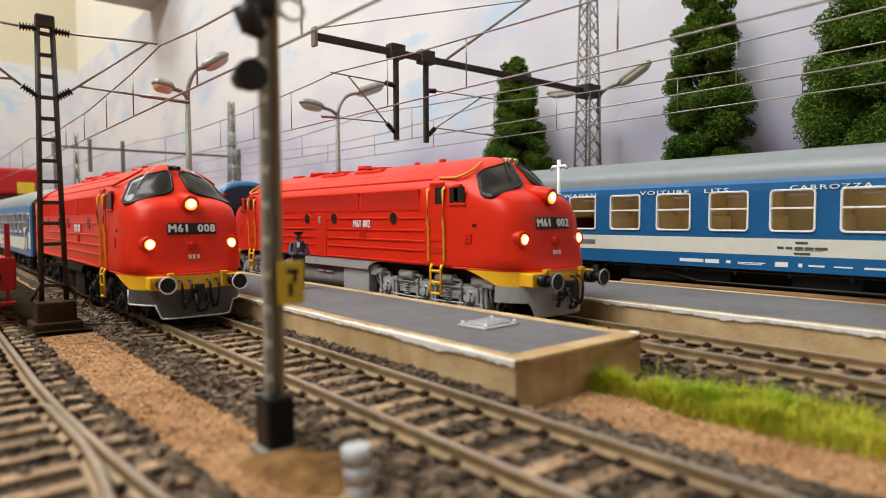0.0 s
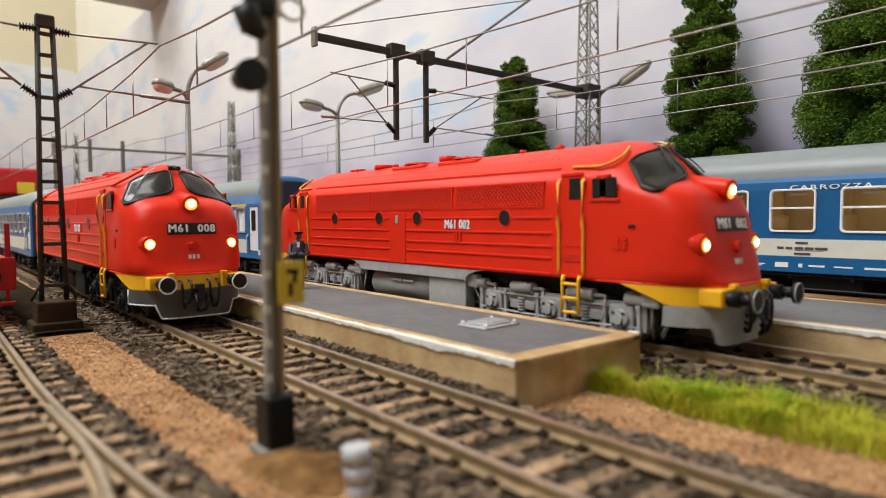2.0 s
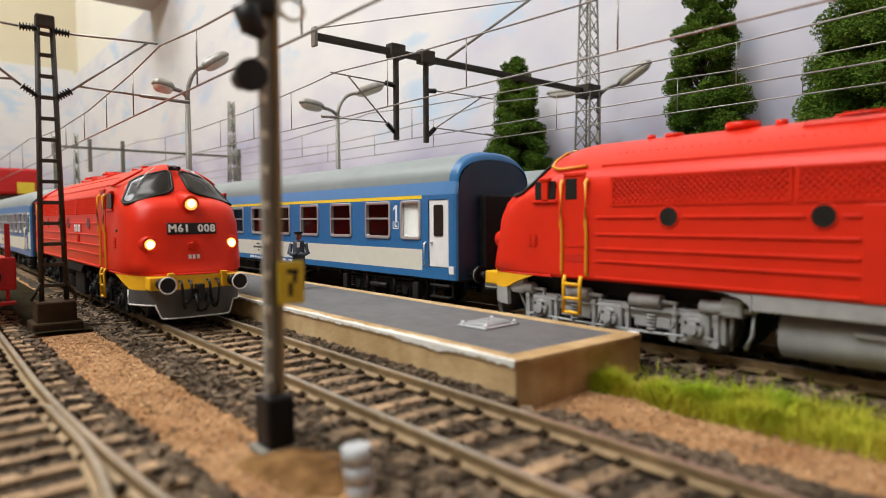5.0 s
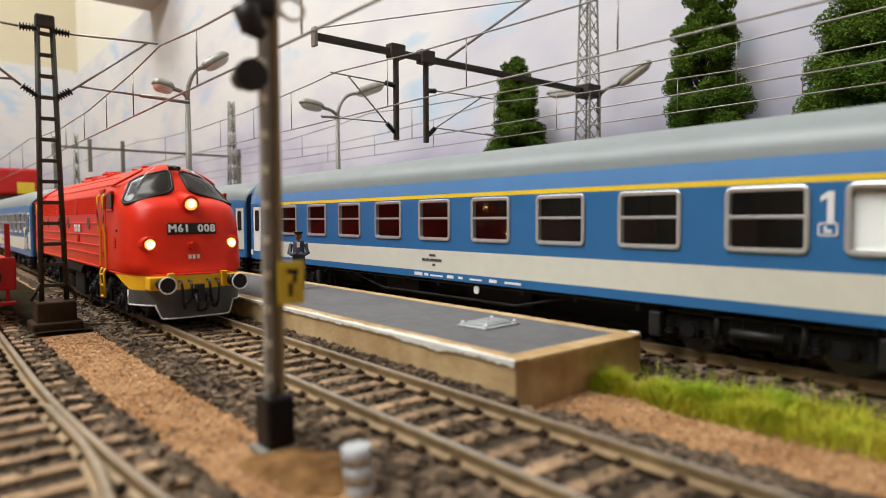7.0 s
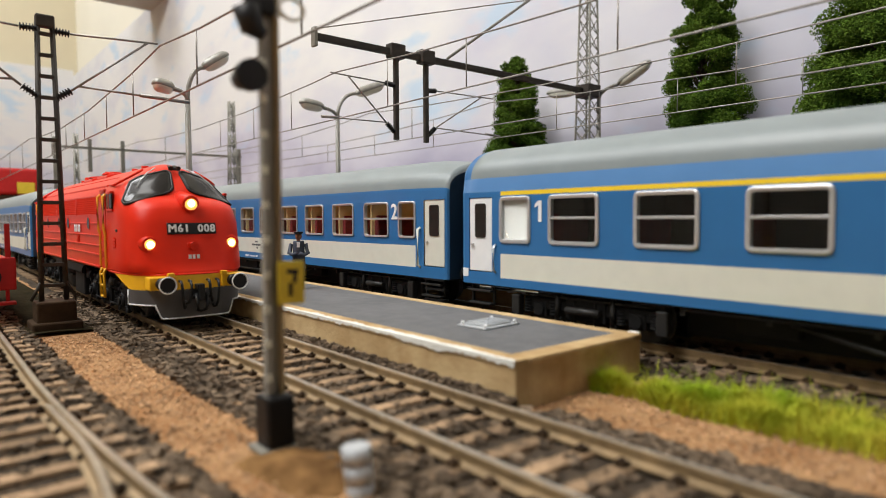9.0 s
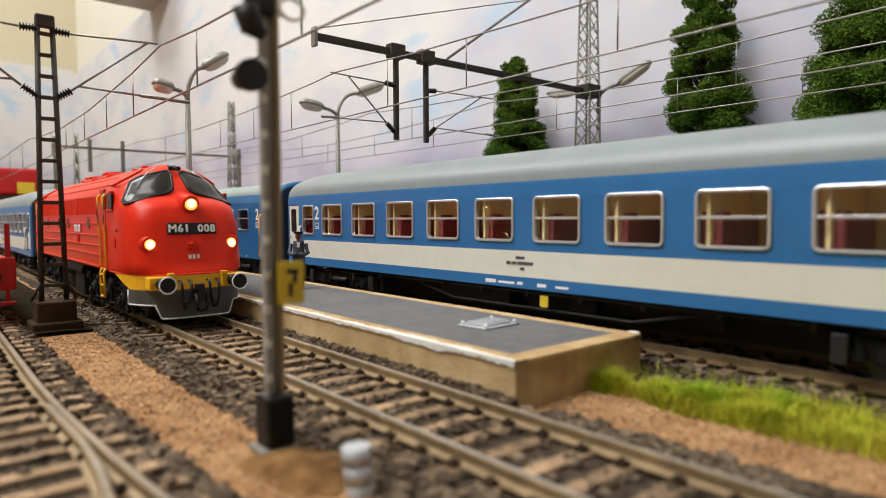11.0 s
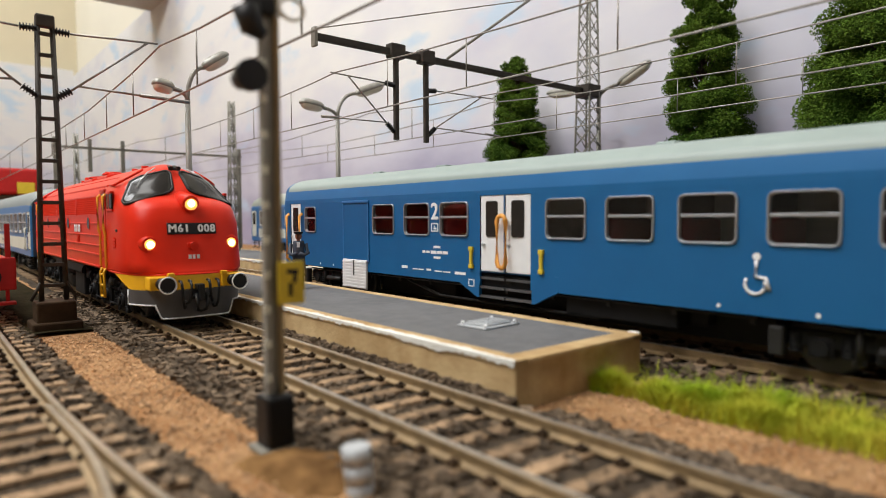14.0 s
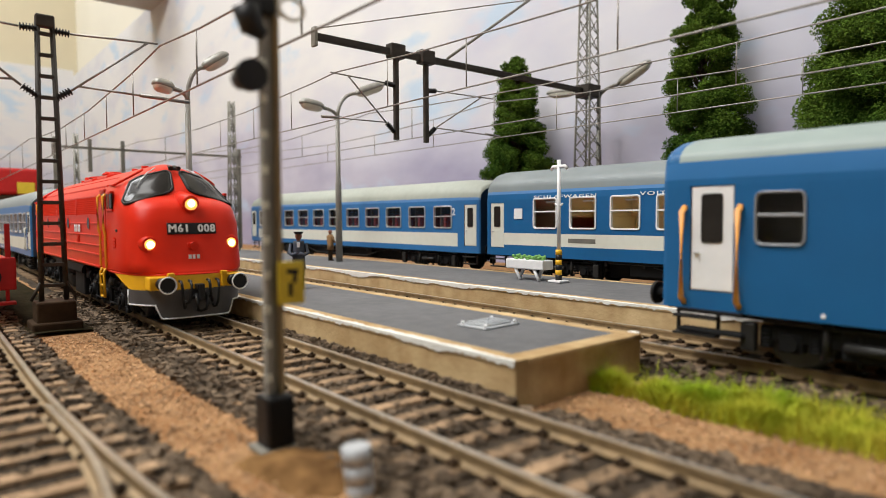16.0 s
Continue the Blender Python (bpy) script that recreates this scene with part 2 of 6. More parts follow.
tagged(part("ground", bm, SOIL), "sandy light-brown modelled ground between the tracks", "ground", kind="structure")


def bed(name, y, z, half, x0, x1, path=None):
    """The raised bed of crushed stone under a track."""
    bm = bmesh.new()
    rows = []
    n = int((x1 - x0) / 6)
    for i in range(n + 1):
        x = x0 + (x1 - x0) * i / n
        c = y + (path(x) if path else 0)
        rows.append([bm.verts.new((x, c + o + 0.8 * noise2(x, o + 40, 0.3), z - d + 0.25 * noise2(x, o + y, 0.4))) for o, d in ((-half - 7, 5.4), (-half, 3.2), (-8, 3.0), (0, 3.1), (8, 3.0), (half, 3.2), (half + 7, 5.4))])
    for a, b in zip(rows, rows[1:]):
        for k in range(6):
            bm.faces.new((a[k], b[k], b[k + 1], a[k + 1])).smooth = True
    return tagged(part(name, bm, BALLAST_BED), "dark grey-brown crushed stone track bed", "track bed", kind="structure")


def rail_bm(x0, x1, off, z, path=None, step=20):
    bm = bmesh.new()
    prof = [(-1.1, -2.3), (-1.1, -1.95), (-0.35, -1.6), (-0.35, -0.75), (-0.52, -0.6), (-0.52, -0.08), (-0.4, 0), (0.4, 0), (0.52, -0.08), (0.52, -0.6), (0.35, -0.75), (0.35, -1.6), (1.1, -1.95), (1.1, -2.3)]
    n = max(1, int((x1 - x0) / step)) if path else 1
    rows = []
    for i in range(n + 1):
        x = x0 + (x1 - x0) * i / n
        c = off + (path(x) if path else 0)
        rows.append([bm.verts.new((x, c + a, z + b)) for a, b in prof])
    m = len(prof)
    for a, b in zip(rows, rows[1:]):
        for k in range(m):
            bm.faces.new((a[k], b[k], b[(k + 1) % m], a[(k + 1) % m])).material_index = 1 if k == 6 else 0
    bm.faces.new(rows[0])
    bm.faces.new(rows[-1][::-1])
    return bm


def track(y, z, x0, x1, label, path=None, half=8.7, pitch=7.1):
    t = empty("track", Matrix(), label, "railway track", "tracks of the station", "structure")
    for s in (-1, 1):
        part("rail", rail_bm(x0, x1, y + s * half, z, path, 12), [RAIL, RAIL_HEAD], t, "weathered brown steel rail")
    bm = bmesh.new()
    box(bm, -1.4, 1.4, -15, 15, -1.6, 0, 0.25)
    for s in (-1, 1):
        for o in (-1.6, 1.6):
            box(bm, -0.8, 0.8, s * half + o - 0.7, s * half + o + 0.7, 0, 0.75, mat=1)
            box(bm, -0.3, 0.3, s * half + o - 0.3, s * half + o + 0.3, 0.75, 1.15, mat=1)
    src = None
    n = int((x1 - x0) / pitch)
    rnd = random.Random(int(y) + 500)
    for i in range(n):
        x = x0 + pitch * (i + 0.5)
        m = at(x + rnd.uniform(-0.3, 0.3), y + (path(x) if path else 0) + rnd.uniform(-0.4, 0.4), z - 2.3, rz=rnd.uniform(-1, 1))
        if src is None:
            src = part("sleeper", bm, [SLEEPER, BROWN], t, m=m)
        else:
            share("sleeper", src, t, m)
    return t


def left_path(x):
    return 0.0 if x < -150 else 0.00055 * (x + 150) ** 2


bed("track_bed_near", -74.95, -1.2, 17, -760, 160)
bed("track_bed_middle", 0, 0, 17, -1950, 1035)
bed("track_bed_far", 90.5, 1.0, 17, -560, 160)
bed("track_bed_side", -130.4, -1.2, 13, -560, 60, left_path)


def platform(name, x0, x1, y0, y1, top, base, label):
    """Concrete kerb frame with chipped white edge paint round an asphalt deck."""
    p = empty(name, Matrix(), label, "station platform", "station platforms", "structure")
    rnd = random.Random(int(y0) + 1000)
    bm = boxbm(x0, x1, y0, y1, base, top - 0.15, 0.4)
    part("platform_block", bm, CONCRETE, p, "cream-tan concrete platform side")
    bm = bmesh.new()
    for (a, b, c, d) in ((x0, x1, y0 - 0.3, y0 + 3.6), (x0, x1, y1 - 3.2, y1 + 0.3), (x1 - 4.5, x1 + 0.3, y0 + 3.6, y1 - 3.2)):
        box(bm, a, b, c, d, top - 1.3, top, 0.3)
    part("kerb", bm, CONCRETE, p, "sand-coloured kerb strip along the platform edge")
    part("deck", boxbm(x0 + 1, x1 - 4.4, y0 + 3.5, y1 - 3.1, top - 1.0, top - 0.12), ASPHALT, p, "dark grey asphalt deck")
    # chipped white paint along the near edge: a ragged strip with real thickness
    bm = bmesh.new()
    n = int((x1 - x0) / 0.8)
    prev = None
    for i in range(n + 1):
        x = x0 + (x1 - x0) * i / n
        u = 0.45 + 0.75 * noise2(x, y0, 0.10) + rnd.uniform(-0.25, 0.25)
        dn = 0.12 + 1.7 * max(0, noise2(x, y0 + 9, 0.05)) + 0.9 * abs(noise2(x, y0 + 3, 0.3)) + rnd.uniform(0, 0.45)
        cur = [bm.verts.new(q) for q in ((x, y0 - 0.36, top - 0.3 - dn), (x, y0 - 0.42, top - 0.05), (x, y0 - 0.2, top + 0.06), (x, y0 + max(0.05, 1.5 * u - 0.1), top + 0.05), (x, y0 + max(0.1, 1.5 * u), top - 0.02))]
        if prev:
            for k in range(4):
                bm.faces.new((prev[k], cur[k], cur[k + 1], prev[k + 1]))
        prev = cur
    part("edge_paint", bm, CHALK, p, "chipped white paint line on the platform edge")
    return p


platform("platform_near", -560, -74.5, -58.9, -20.3, 4.2, -6, "low cream concrete platform with dark asphalt deck and chipped white edge")
platform("platform_far", -560, 160, 20.4, 72.5, 4.0, -6, "far cream concrete platform with asphalt deck and flaking white edge")
part("end_post", boxbm(-77.8, -75.6, -20.4, -19.0, -6, 3.6, 0.3), CONCRETE, bpy.data.objects["platform_near"], "concrete corner post")
part("post_tip", boxbm(-77.9, -75.5, -20.5, -18.9, 3.6, 4.3, 0.2), CHALK, bpy.data.objects["platform_near"], "white painted tip of the corner post")


def stones(name, region, count, zf, size, label, seed, mat=None):
    rnd = np.random.RandomState(seed)
    cube = np.array([(-1, -1, -1), (1, -1, -1), (1, 1, -1), (-1, 1, -1), (-1, -1, 1), (1, -1, 1), (1, 1, 1), (-1, 1, 1)], float) * 0.5
    quads = np.array([(0, 3, 2, 1), (4, 5, 6, 7), (0, 1, 5, 4), (1, 2, 6, 5), (2, 3, 7, 6), (3, 0, 4, 7)])
    pts = region(rnd, count)
    vs, fs = [], []
    for i, (x, y) in enumerate(pts):
        s = size * rnd.uniform(0.55, 1.35) * np.array([rnd.uniform(0.8, 1.3), rnd.uniform(0.8, 1.3), rnd.uniform(0.6, 0.95)])
        v = (cube * rnd.uniform(0.55, 1.1, (8, 1)) + rnd.uniform(-0.13, 0.13, (8, 3))) * s
        a, b = rnd.uniform(0, 6.28), rnd.uniform(-0.5, 0.5)
        ca, sa, cb, sb = math.cos(a), math.sin(a), math.cos(b), math.sin(b)
        v = v @ np.array([(1, 0, 0), (0, cb, sb), (0, -sb, cb)]) @ np.array([(ca, sa, 0), (-sa, ca, 0), (0, 0, 1)])
        vs.append((v + (x, y, zf(x, y) + rnd.uniform(-0.2, 0.35) * size)) * MM)
        fs.append(quads + 8 * i)
    me = bpy.data.meshes.new(name)
    me.from_pydata(np.concatenate(vs).tolist(), [], np.concatenate(fs).tolist())
    me.materials.append(mat or STONE)
    return tagged(new(name, me), label, "ballast", kind="stuff")


def along(y, x0, x1, half, path=None, keep=None):
    """Random places on a track bed, none on the rails, denser towards the camera."""
    def region(rnd, n):
        out = []
        while len(out) < n:
            x = x1 - (x1 - x0) * rnd.uniform() ** 1.3
            o = rnd.uniform(-half, half) if rnd.uniform() < 0.6 else rnd.choice((-1, 1)) * rnd.uniform(10, half)
            if abs(abs(o) - 8.7) < 1.7:
                continue
            ph = ((x - x0) / 7.1) % 1.0
            if abs(o) < 15 and 0.3 < ph < 0.7 and rnd.uniform() < 0.96:
                continue
            if keep and not keep(x, o):
                continue
            out.append((x, y + o + (path(x) if path else 0)))
        return out
    return region


def bed_top(y, z, path=None):
    def f(x, yy):
        o = abs(yy - y - (path(x) if path else 0))
        return z - 3.15 if o < 15 else max(z - 2.9 - 0.28 * (o - 15), -5.0)
    return f


stones("ballast", along(-74.95, -330, 20, 22, None, lambda x, o: o < 15.3 or x > -70), 15000, bed_top(-74.95, -1.2), 1.35, "dark grey-brown loose ballast stones along the near track", 1)
stones("ballast", along(0, -180, 60, 23), 7500, bed_top(0, 0), 1.35, "dark grey-brown loose ballast stones along the middle track", 2)
stones("ballast", along(-130.4, -330, 0, 18, left_path), 8000, bed_top(-130.4, -1.2, left_path), 1.35, "grey-brown loose ballast stones by the side track", 3)
stones("ballast", lambda rnd, n: [(-74 - 240 * rnd.uniform() ** 1.2, -59.6 - 3.6 * rnd.uniform() ** 1.4) for _ in range(n)], 2600, lambda x, y: -4.3 + 0.42 * (y + 63.5), 1.3, "loose ballast stones heaped along the platform foot", 8)
# mossy earth sheet whose near-black colour stands for the shade lying here
SHADED_EARTH = material("shaded_mossy_earth", (0.035, 0.027, 0.012), 0.95, scale=500, bump=0.9, bump_scale=1800, color2=(0.012, 0.010, 0.005), spec=0.05)
bm = bmesh.new()
rows = []
for i in range(61):
    x = -560 + 348 * i / 60
    rows.append([bm.verts.new((x + 4 * noise2(x, o, 0.2), -107 + o, ground_height(x, -107 + o) + h)) for o, h in ((-14, -0.6), (-9, 0.9), (0, 1.2), (9, 0.9), (14, -0.6))])
for a, b in zip(rows, rows[1:]):
    for k in range(4):
        bm.faces.new((a[k], b[k], b[k + 1], a[k + 1])).smooth = True
tagged(part("shaded_earth_strip", bm, SHADED_EARTH), "mossy earth strip, darkened for the shade round the mast footing", "ground", kind="structure")
GRIT = material("orange_grit", (0.47, 0.285, 0.15), 0.95, var=0.3, scale=900, island=0.4)
stones("grit", lambda rnd, n: [(-5 - 205 * rnd.uniform() ** 1.2, rnd.uniform(-119, -90)) for _ in range(n)], 9000, lambda x, y: ground_height(x, y) + 0.05, 0.42, "fine sandy grit on the path between the tracks", 4, GRIT)
stones("grit", lambda rnd, n: [(rnd.uniform(-75, 40), rnd.uniform(-57, -14)) for _ in range(n)], 5000, lambda x, y: ground_height(x, y) + 0.05, 0.42, "fine reddish grit beside the grass", 6, GRIT)


# ---- rolling stock ----
NOSE_F = [(1.5, 101.5), (10, 102.2), (14.4, 101.9), (15.2, 100.8), (20, 99.6), (27, 98.0), (30, 97.6), (32.5, 96.8), (34.5, 95.4), (36.0, 92.6), (37.2, 90.0), (39, 88.3), (42, 85.6), (44.5, 82.8), (45.9, 80.8), (46.9, 78.3), (47.7, 75.0), (48.0, 71.0)]
NOSE_W = [(1.5, 17.2), (33, 17.2), (36, 17.0), (38.5, 16.3), (41, 14.3), (43.6, 10.9), (45.8, 6.9), (47.1, 3.8), (47.7, 1.8), (48.0, 0.05)]
NOSE_N = [(0, 3.3), (14.4, 3.3), (15.4, 4.8), (29, 4.8), (33, 3.9), (36, 2.9), (38, 2.5), (46, 2.3), (49, 2.2)]
CAB_X = 70.0


def lerp(tab, z):
    for (a, p), (b, q) in zip(tab, tab[1:]):
        if z <= b:
            return p + (q - p) * max(0, (z - a)) / (b - a)
    return tab[-1][1]


def nose_point(a, z, out=0.0):
    """A point of the rounded cab front: a is the angle from straight ahead (0) to the side (90 degrees), signed."""
    f, w, n = lerp(NOSE_F, z) - CAB_X, lerp(NOSE_W, z), lerp(NOSE_N, z)
    c, s = math.cos(radians(a)), math.sin(radians(a))
    p = Vector((CAB_X + f * abs(c) ** (2 / n), w * abs(s) ** (2 / n) * (1 if s >= 0 else -1), z))
    if out:
        d = 0.6
        u = nose_point(a + d, z) - nose_point(a - d, z)
        v = nose_point(a, min(z + 0.3, 47.9)) - nose_point(a, z - 0.3)
        nn = u.cross(v).normalized()
        if nn.dot(Vector((c, s, 0.1))) < 0:
            nn = -nn
        p = p + nn * out
    return p


def nose_patch(bm, loop, out, depth, mat=0):
    """A raised panel on the cab front, whose outline is a list of (angle, height), fanned from its middle."""
    ca, cz = sum(p[0] for p in loop) / len(loop), sum(p[1] for p in loop) / len(loop)
    rings = []
    for k in (1.0, 0.86, 0.72, 0.58, 0.44, 0.3, 0.15):
        rings.append([bm.verts.new(nose_point(ca + (a - ca) * k, cz + (z - cz) * k, out)) for a, z in loop])
    low = [bm.verts.new(nose_point(a, z, out - depth)) for a, z in loop]
    mid = bm.verts.new(nose_point(ca, cz, out))
    n = len(loop)
    for r, q in [(low, rings[0])] + list(zip(rings, rings[1:])):
        for k in range(n):
            f = bm.faces.new((r[k], r[(k + 1) % n], q[(k + 1) % n], q[k]))
            f.material_index, f.smooth = mat, True
    for k in range(n):
        f = bm.faces.new((rings[-1][k], rings[-1][(k + 1) % n], mid))
        f.material_index, f.smooth = mat, True
    bmesh.ops.recalc_face_normals(bm, faces=bm.faces)


def nose_loop(a0, a1, z0, z1, r=0.25, shift=0.0, n=4, top=None):
    """Rounded outline between two angles and heights; shift leans it, top=(a0, a1) narrows its upper side."""
    out = []
    for x, z in rounded(1, 1, r, n):
        t = z + 0.5
        lo, hi = (a0 + (top[0] - a0) * t, a1 + (top[1] - a1) * t) if top else (a0, a1)
        out.append((lo + (hi - lo) * (x + 0.5), z0 + (z1 - z0) * t + shift * (x + 0.5)))
    return out


def body_half_w(z):
    return lerp(NOSE_W, z)


def loco_body():
    bm = bmesh.new()
    zs = [14.3, 15.3, 18, 24, 29, 33, 34.5, 36, 37.2, 38.5, 40, 41, 42.3, 43.6, 44.8, 45.8, 46.6, 47.1, 47.5, 47.7, 47.9, 48.0]
    angs = [90 - 3.75 * i for i in range(49)]
    left = []
    for z in zs:
        row = []
        for a in angs:
            row.append(nose_point(a, z))
        back = [Vector((-p.x, -p.y, p.z)) for p in row]
        left.append([bm.verts.new(p) for p in row + back])
    n = len(left[0])
    for a, b in zip(left, left[1:]):
        for k in range(n):
            f = bm.faces.new((a[k], b[k], b[(k + 1) % n], a[(k + 1) % n]))
            f.smooth = True
    bm.faces.new(left[-1])
    bm.faces.new(left[0][::-1])
    bmesh.ops.remove_doubles(bm, verts=bm.verts, dist=0.01)
    bmesh.ops.recalc_face_normals(bm, faces=bm.faces)
    return bm


def turned(bm):
    """The same shape turned half round about the upright axis, for the other end."""
    bmesh.ops.rotate(bm, verts=bm.verts, cent=(0, 0, 0), matrix=Matrix.Rotation(math.pi, 3, "Z"))
    return bm


def wheelset_bm(r=6.0, half=8.3):
    bm = bmesh.new()
    disc(bm, (0, -half - 1.2, 0), (0, 1, 0), r, 2.4, 28)
    disc(bm, (0, half - 1.2, 0), (0, 1, 0), r, 2.4, 28)
    disc(bm, (0, -half, 0), (0, 1, 0), 1.2, 2 * half, 10)
    for s in (-1, 1):
        disc(bm, (0, s * half + (0.9 if s < 0 else -1.5), 0), (0, 1, 0), r + 0.7, 0.6, 28)
        for k in range(6):
            a = k * math.pi / 3
            box(bm, math.cos(a) * 3 - 0.5, math.cos(a) * 3 + 0.5, s * half - 1.5, s * half + 1.5, math.sin(a) * 3 - 0.5, math.sin(a) * 3 + 0.5)
    return bm


def loco_bogie(loco, cx, mat):
    """Three-axle bogie: frame, axle boxes, springs, brake gear."""
    bm = bmesh.new()
    for s in (-1, 1):
        y = s * 13.2
        box(bm, cx - 27, cx + 27, y - 0.8, y + 0.8, 6.2, 9.6, 0.3)
        box(bm, cx - 15, cx - 6, y - 1.0, y + 1.0, 4.6, 7, 0.3)
        box(bm, cx + 6, cx + 15, y - 1.0, y + 1.0, 4.6, 7, 0.3)
        box(bm, cx - 27, cx - 24.5, y - 1, y + 1, 3.0, 9, 0.3)
        box(bm, cx + 24.5, cx + 27, y - 1, y + 1, 3.0, 9, 0.3)
    box(bm, cx - 24, cx + 24, -7, 7, 6.5, 9.5)
    b = part("bogie_frame", bm, mat, loco, "grey bogie side frame with brake gear")
    for ax in (-20.7, 0, 20.7):
        for s in (-1, 1):
            bm = bmesh.new()
            y = s * 14.0
            box(bm, cx + ax - 3.2, cx + ax + 3.2, y - 0.9, y + 0.9, 2.6, 9.0, 0.5)
            disc(bm, (cx + ax, y + s * 0.5, 5.8), (0, s, 0), 2.5, 1.3, 16, r2=2.1)
            disc(bm, (cx + ax, y + s * 1.6, 5.8), (0, s, 0), 1.2, 0.8, 12)
            for q in (-1, 1):
                for k in range(4):
                    a = radians(45 + 90 * k)
                    disc(bm, (cx + ax + 1.9 * math.cos(a), y + s * 1.5, 5.8 + 1.9 * math.sin(a)), (0, s, 0), 0.35, 0.6, 6)
            box(bm, cx + ax - 3.8, cx + ax + 3.8, y - 0.6, y + 0.6, 2.3, 3.3, 0.2)
            part("axle_box", bm, mat, b, "round-capped axle box")
    for ax in (-27, -9.5, 9.5, 26):
        for s in (-1, 1):
            bm = bmesh.new()
            y = s * 14.3
            tube(bm, [(cx + ax - 4, y, 10.6), (cx + ax + 3.5, y, 10.6)], 1.5, 12)
            tube(bm, [(cx + ax + 3.5, y, 10.6), (cx + ax + 7, y, 10.4)], 0.5, 8)
            tube(bm, [(cx + ax + 6.6, y, 10.6), (cx + ax + 6.6, y + s * 0.5, 6), (cx + ax + 5, y, 3)], 0.4, 6)
            part("brake_cylinder", bm, mat, b, "cylindrical brake actuator with rod")
    for s in (-1, 1):
        y = s * 14.4
        for ax in (-20.7, 0, 20.7):
            bm = bmesh.new()
            for q in (-1, 1):
                box(bm, cx + ax + q * 4.6 - 0.5, cx + ax + q * 4.6 + 0.5, y - 0.5, y + 0.5, 2.4, 9.4, 0.15)
                disc(bm, (cx + ax + q * 4.6, y - 0.1 * s, 3.2), (0, s, 0), 0.8, 0.9, 10)
                disc(bm, (cx + ax + q * 4.6, y - 0.1 * s, 8.8), (0, s, 0), 0.65, 0.9, 10)
                tube(bm, [(cx + ax + q * 5.6, y - s * 2.4, 9.0), (cx + ax + q * 6.3, y - s * 2.2, 5.6), (cx + ax + q * 5.8, y - s * 2.2, 2.8)], 0.75, 6)
            part("brake_shoe_gear", bm, mat, b, "paired brake hangers and shoes")
        bm = bmesh.new()
        tube(bm, [(cx - 26, y + s * 0.3, 4.1), (cx - 10, y + s * 0.3, 3.6), (cx + 10, y + s * 0.3, 3.6), (cx + 26, y + s * 0.3, 4.1)], 0.35, 6)
        tube(bm, [(cx - 22, y + s * 0.2, 8.4), (cx + 22, y + s * 0.2, 8.4)], 0.3, 6)
        part("brake_rod", bm, mat, b, "long thin brake pull rod")
        for x in (-28.5, 28.5):
            bm = bmesh.new()
            box(bm, cx + x - 2.2, cx + x + 2.2, s * 14.6 - 1.1, s * 14.6 + 1.1, 9.0, 13.0, 0.6)
            tube(bm, [(cx + x, s * 14.6, 9.2), (cx + x * 0.97, s * 13.0, 5.0), (cx + x * 0.93, s * 10.5, 1.6)], 0.35, 6)
            part("sand_box", bm, mat, b, "rounded sand box with sanding pipe")
    for ax in (-13, 8):
        for s in (-1, 1):
            bm = bmesh.new()
            for k in range(5):
                disc(bm, (cx + ax + 2.5, s * 14.2, 4.2 + 0.75 * k), (0, 0, 1), 1.1, 0.45, 10)
            part("spring", bm, mat, b, "coil suspension spring")
    return b


def buffer_bm(x, y, ring=True):
    bm = bmesh.new()
    disc(bm, (x - 8, y, 12.1), (1, 0, 0), 1.7, 4.5, 14)
    disc(bm, (x - 3.5, y, 12.1), (1, 0, 0), 1.15, 2.8, 12)
    disc(bm, (x - 0.9, y, 12.1), (1, 0, 0), 2.25, 0.8, 24, r2=2.35)
    return bm


def hose_bm(x, y, s, drop):
    d = drop / 7.5
    pts = [(x, y, 12.6), (x + 1.4, y, 12.5), (x + 2.2, y, 11.4), (x + 2.3, y + s * 0.1, 9.2), (x + 2.2, y + s * 0.3, 12.6 - 6.2 * d), (x + 1.7, y + s * 0.7, 12.6 - 7.6 * d), (x + 0.9, y + s * 1.1, 12.6 - 7.9 * d), (x + 0.5, y + s * 1.4, 12.6 - 7.2 * d)]
    return tubebm(pts, 0.42, 8)


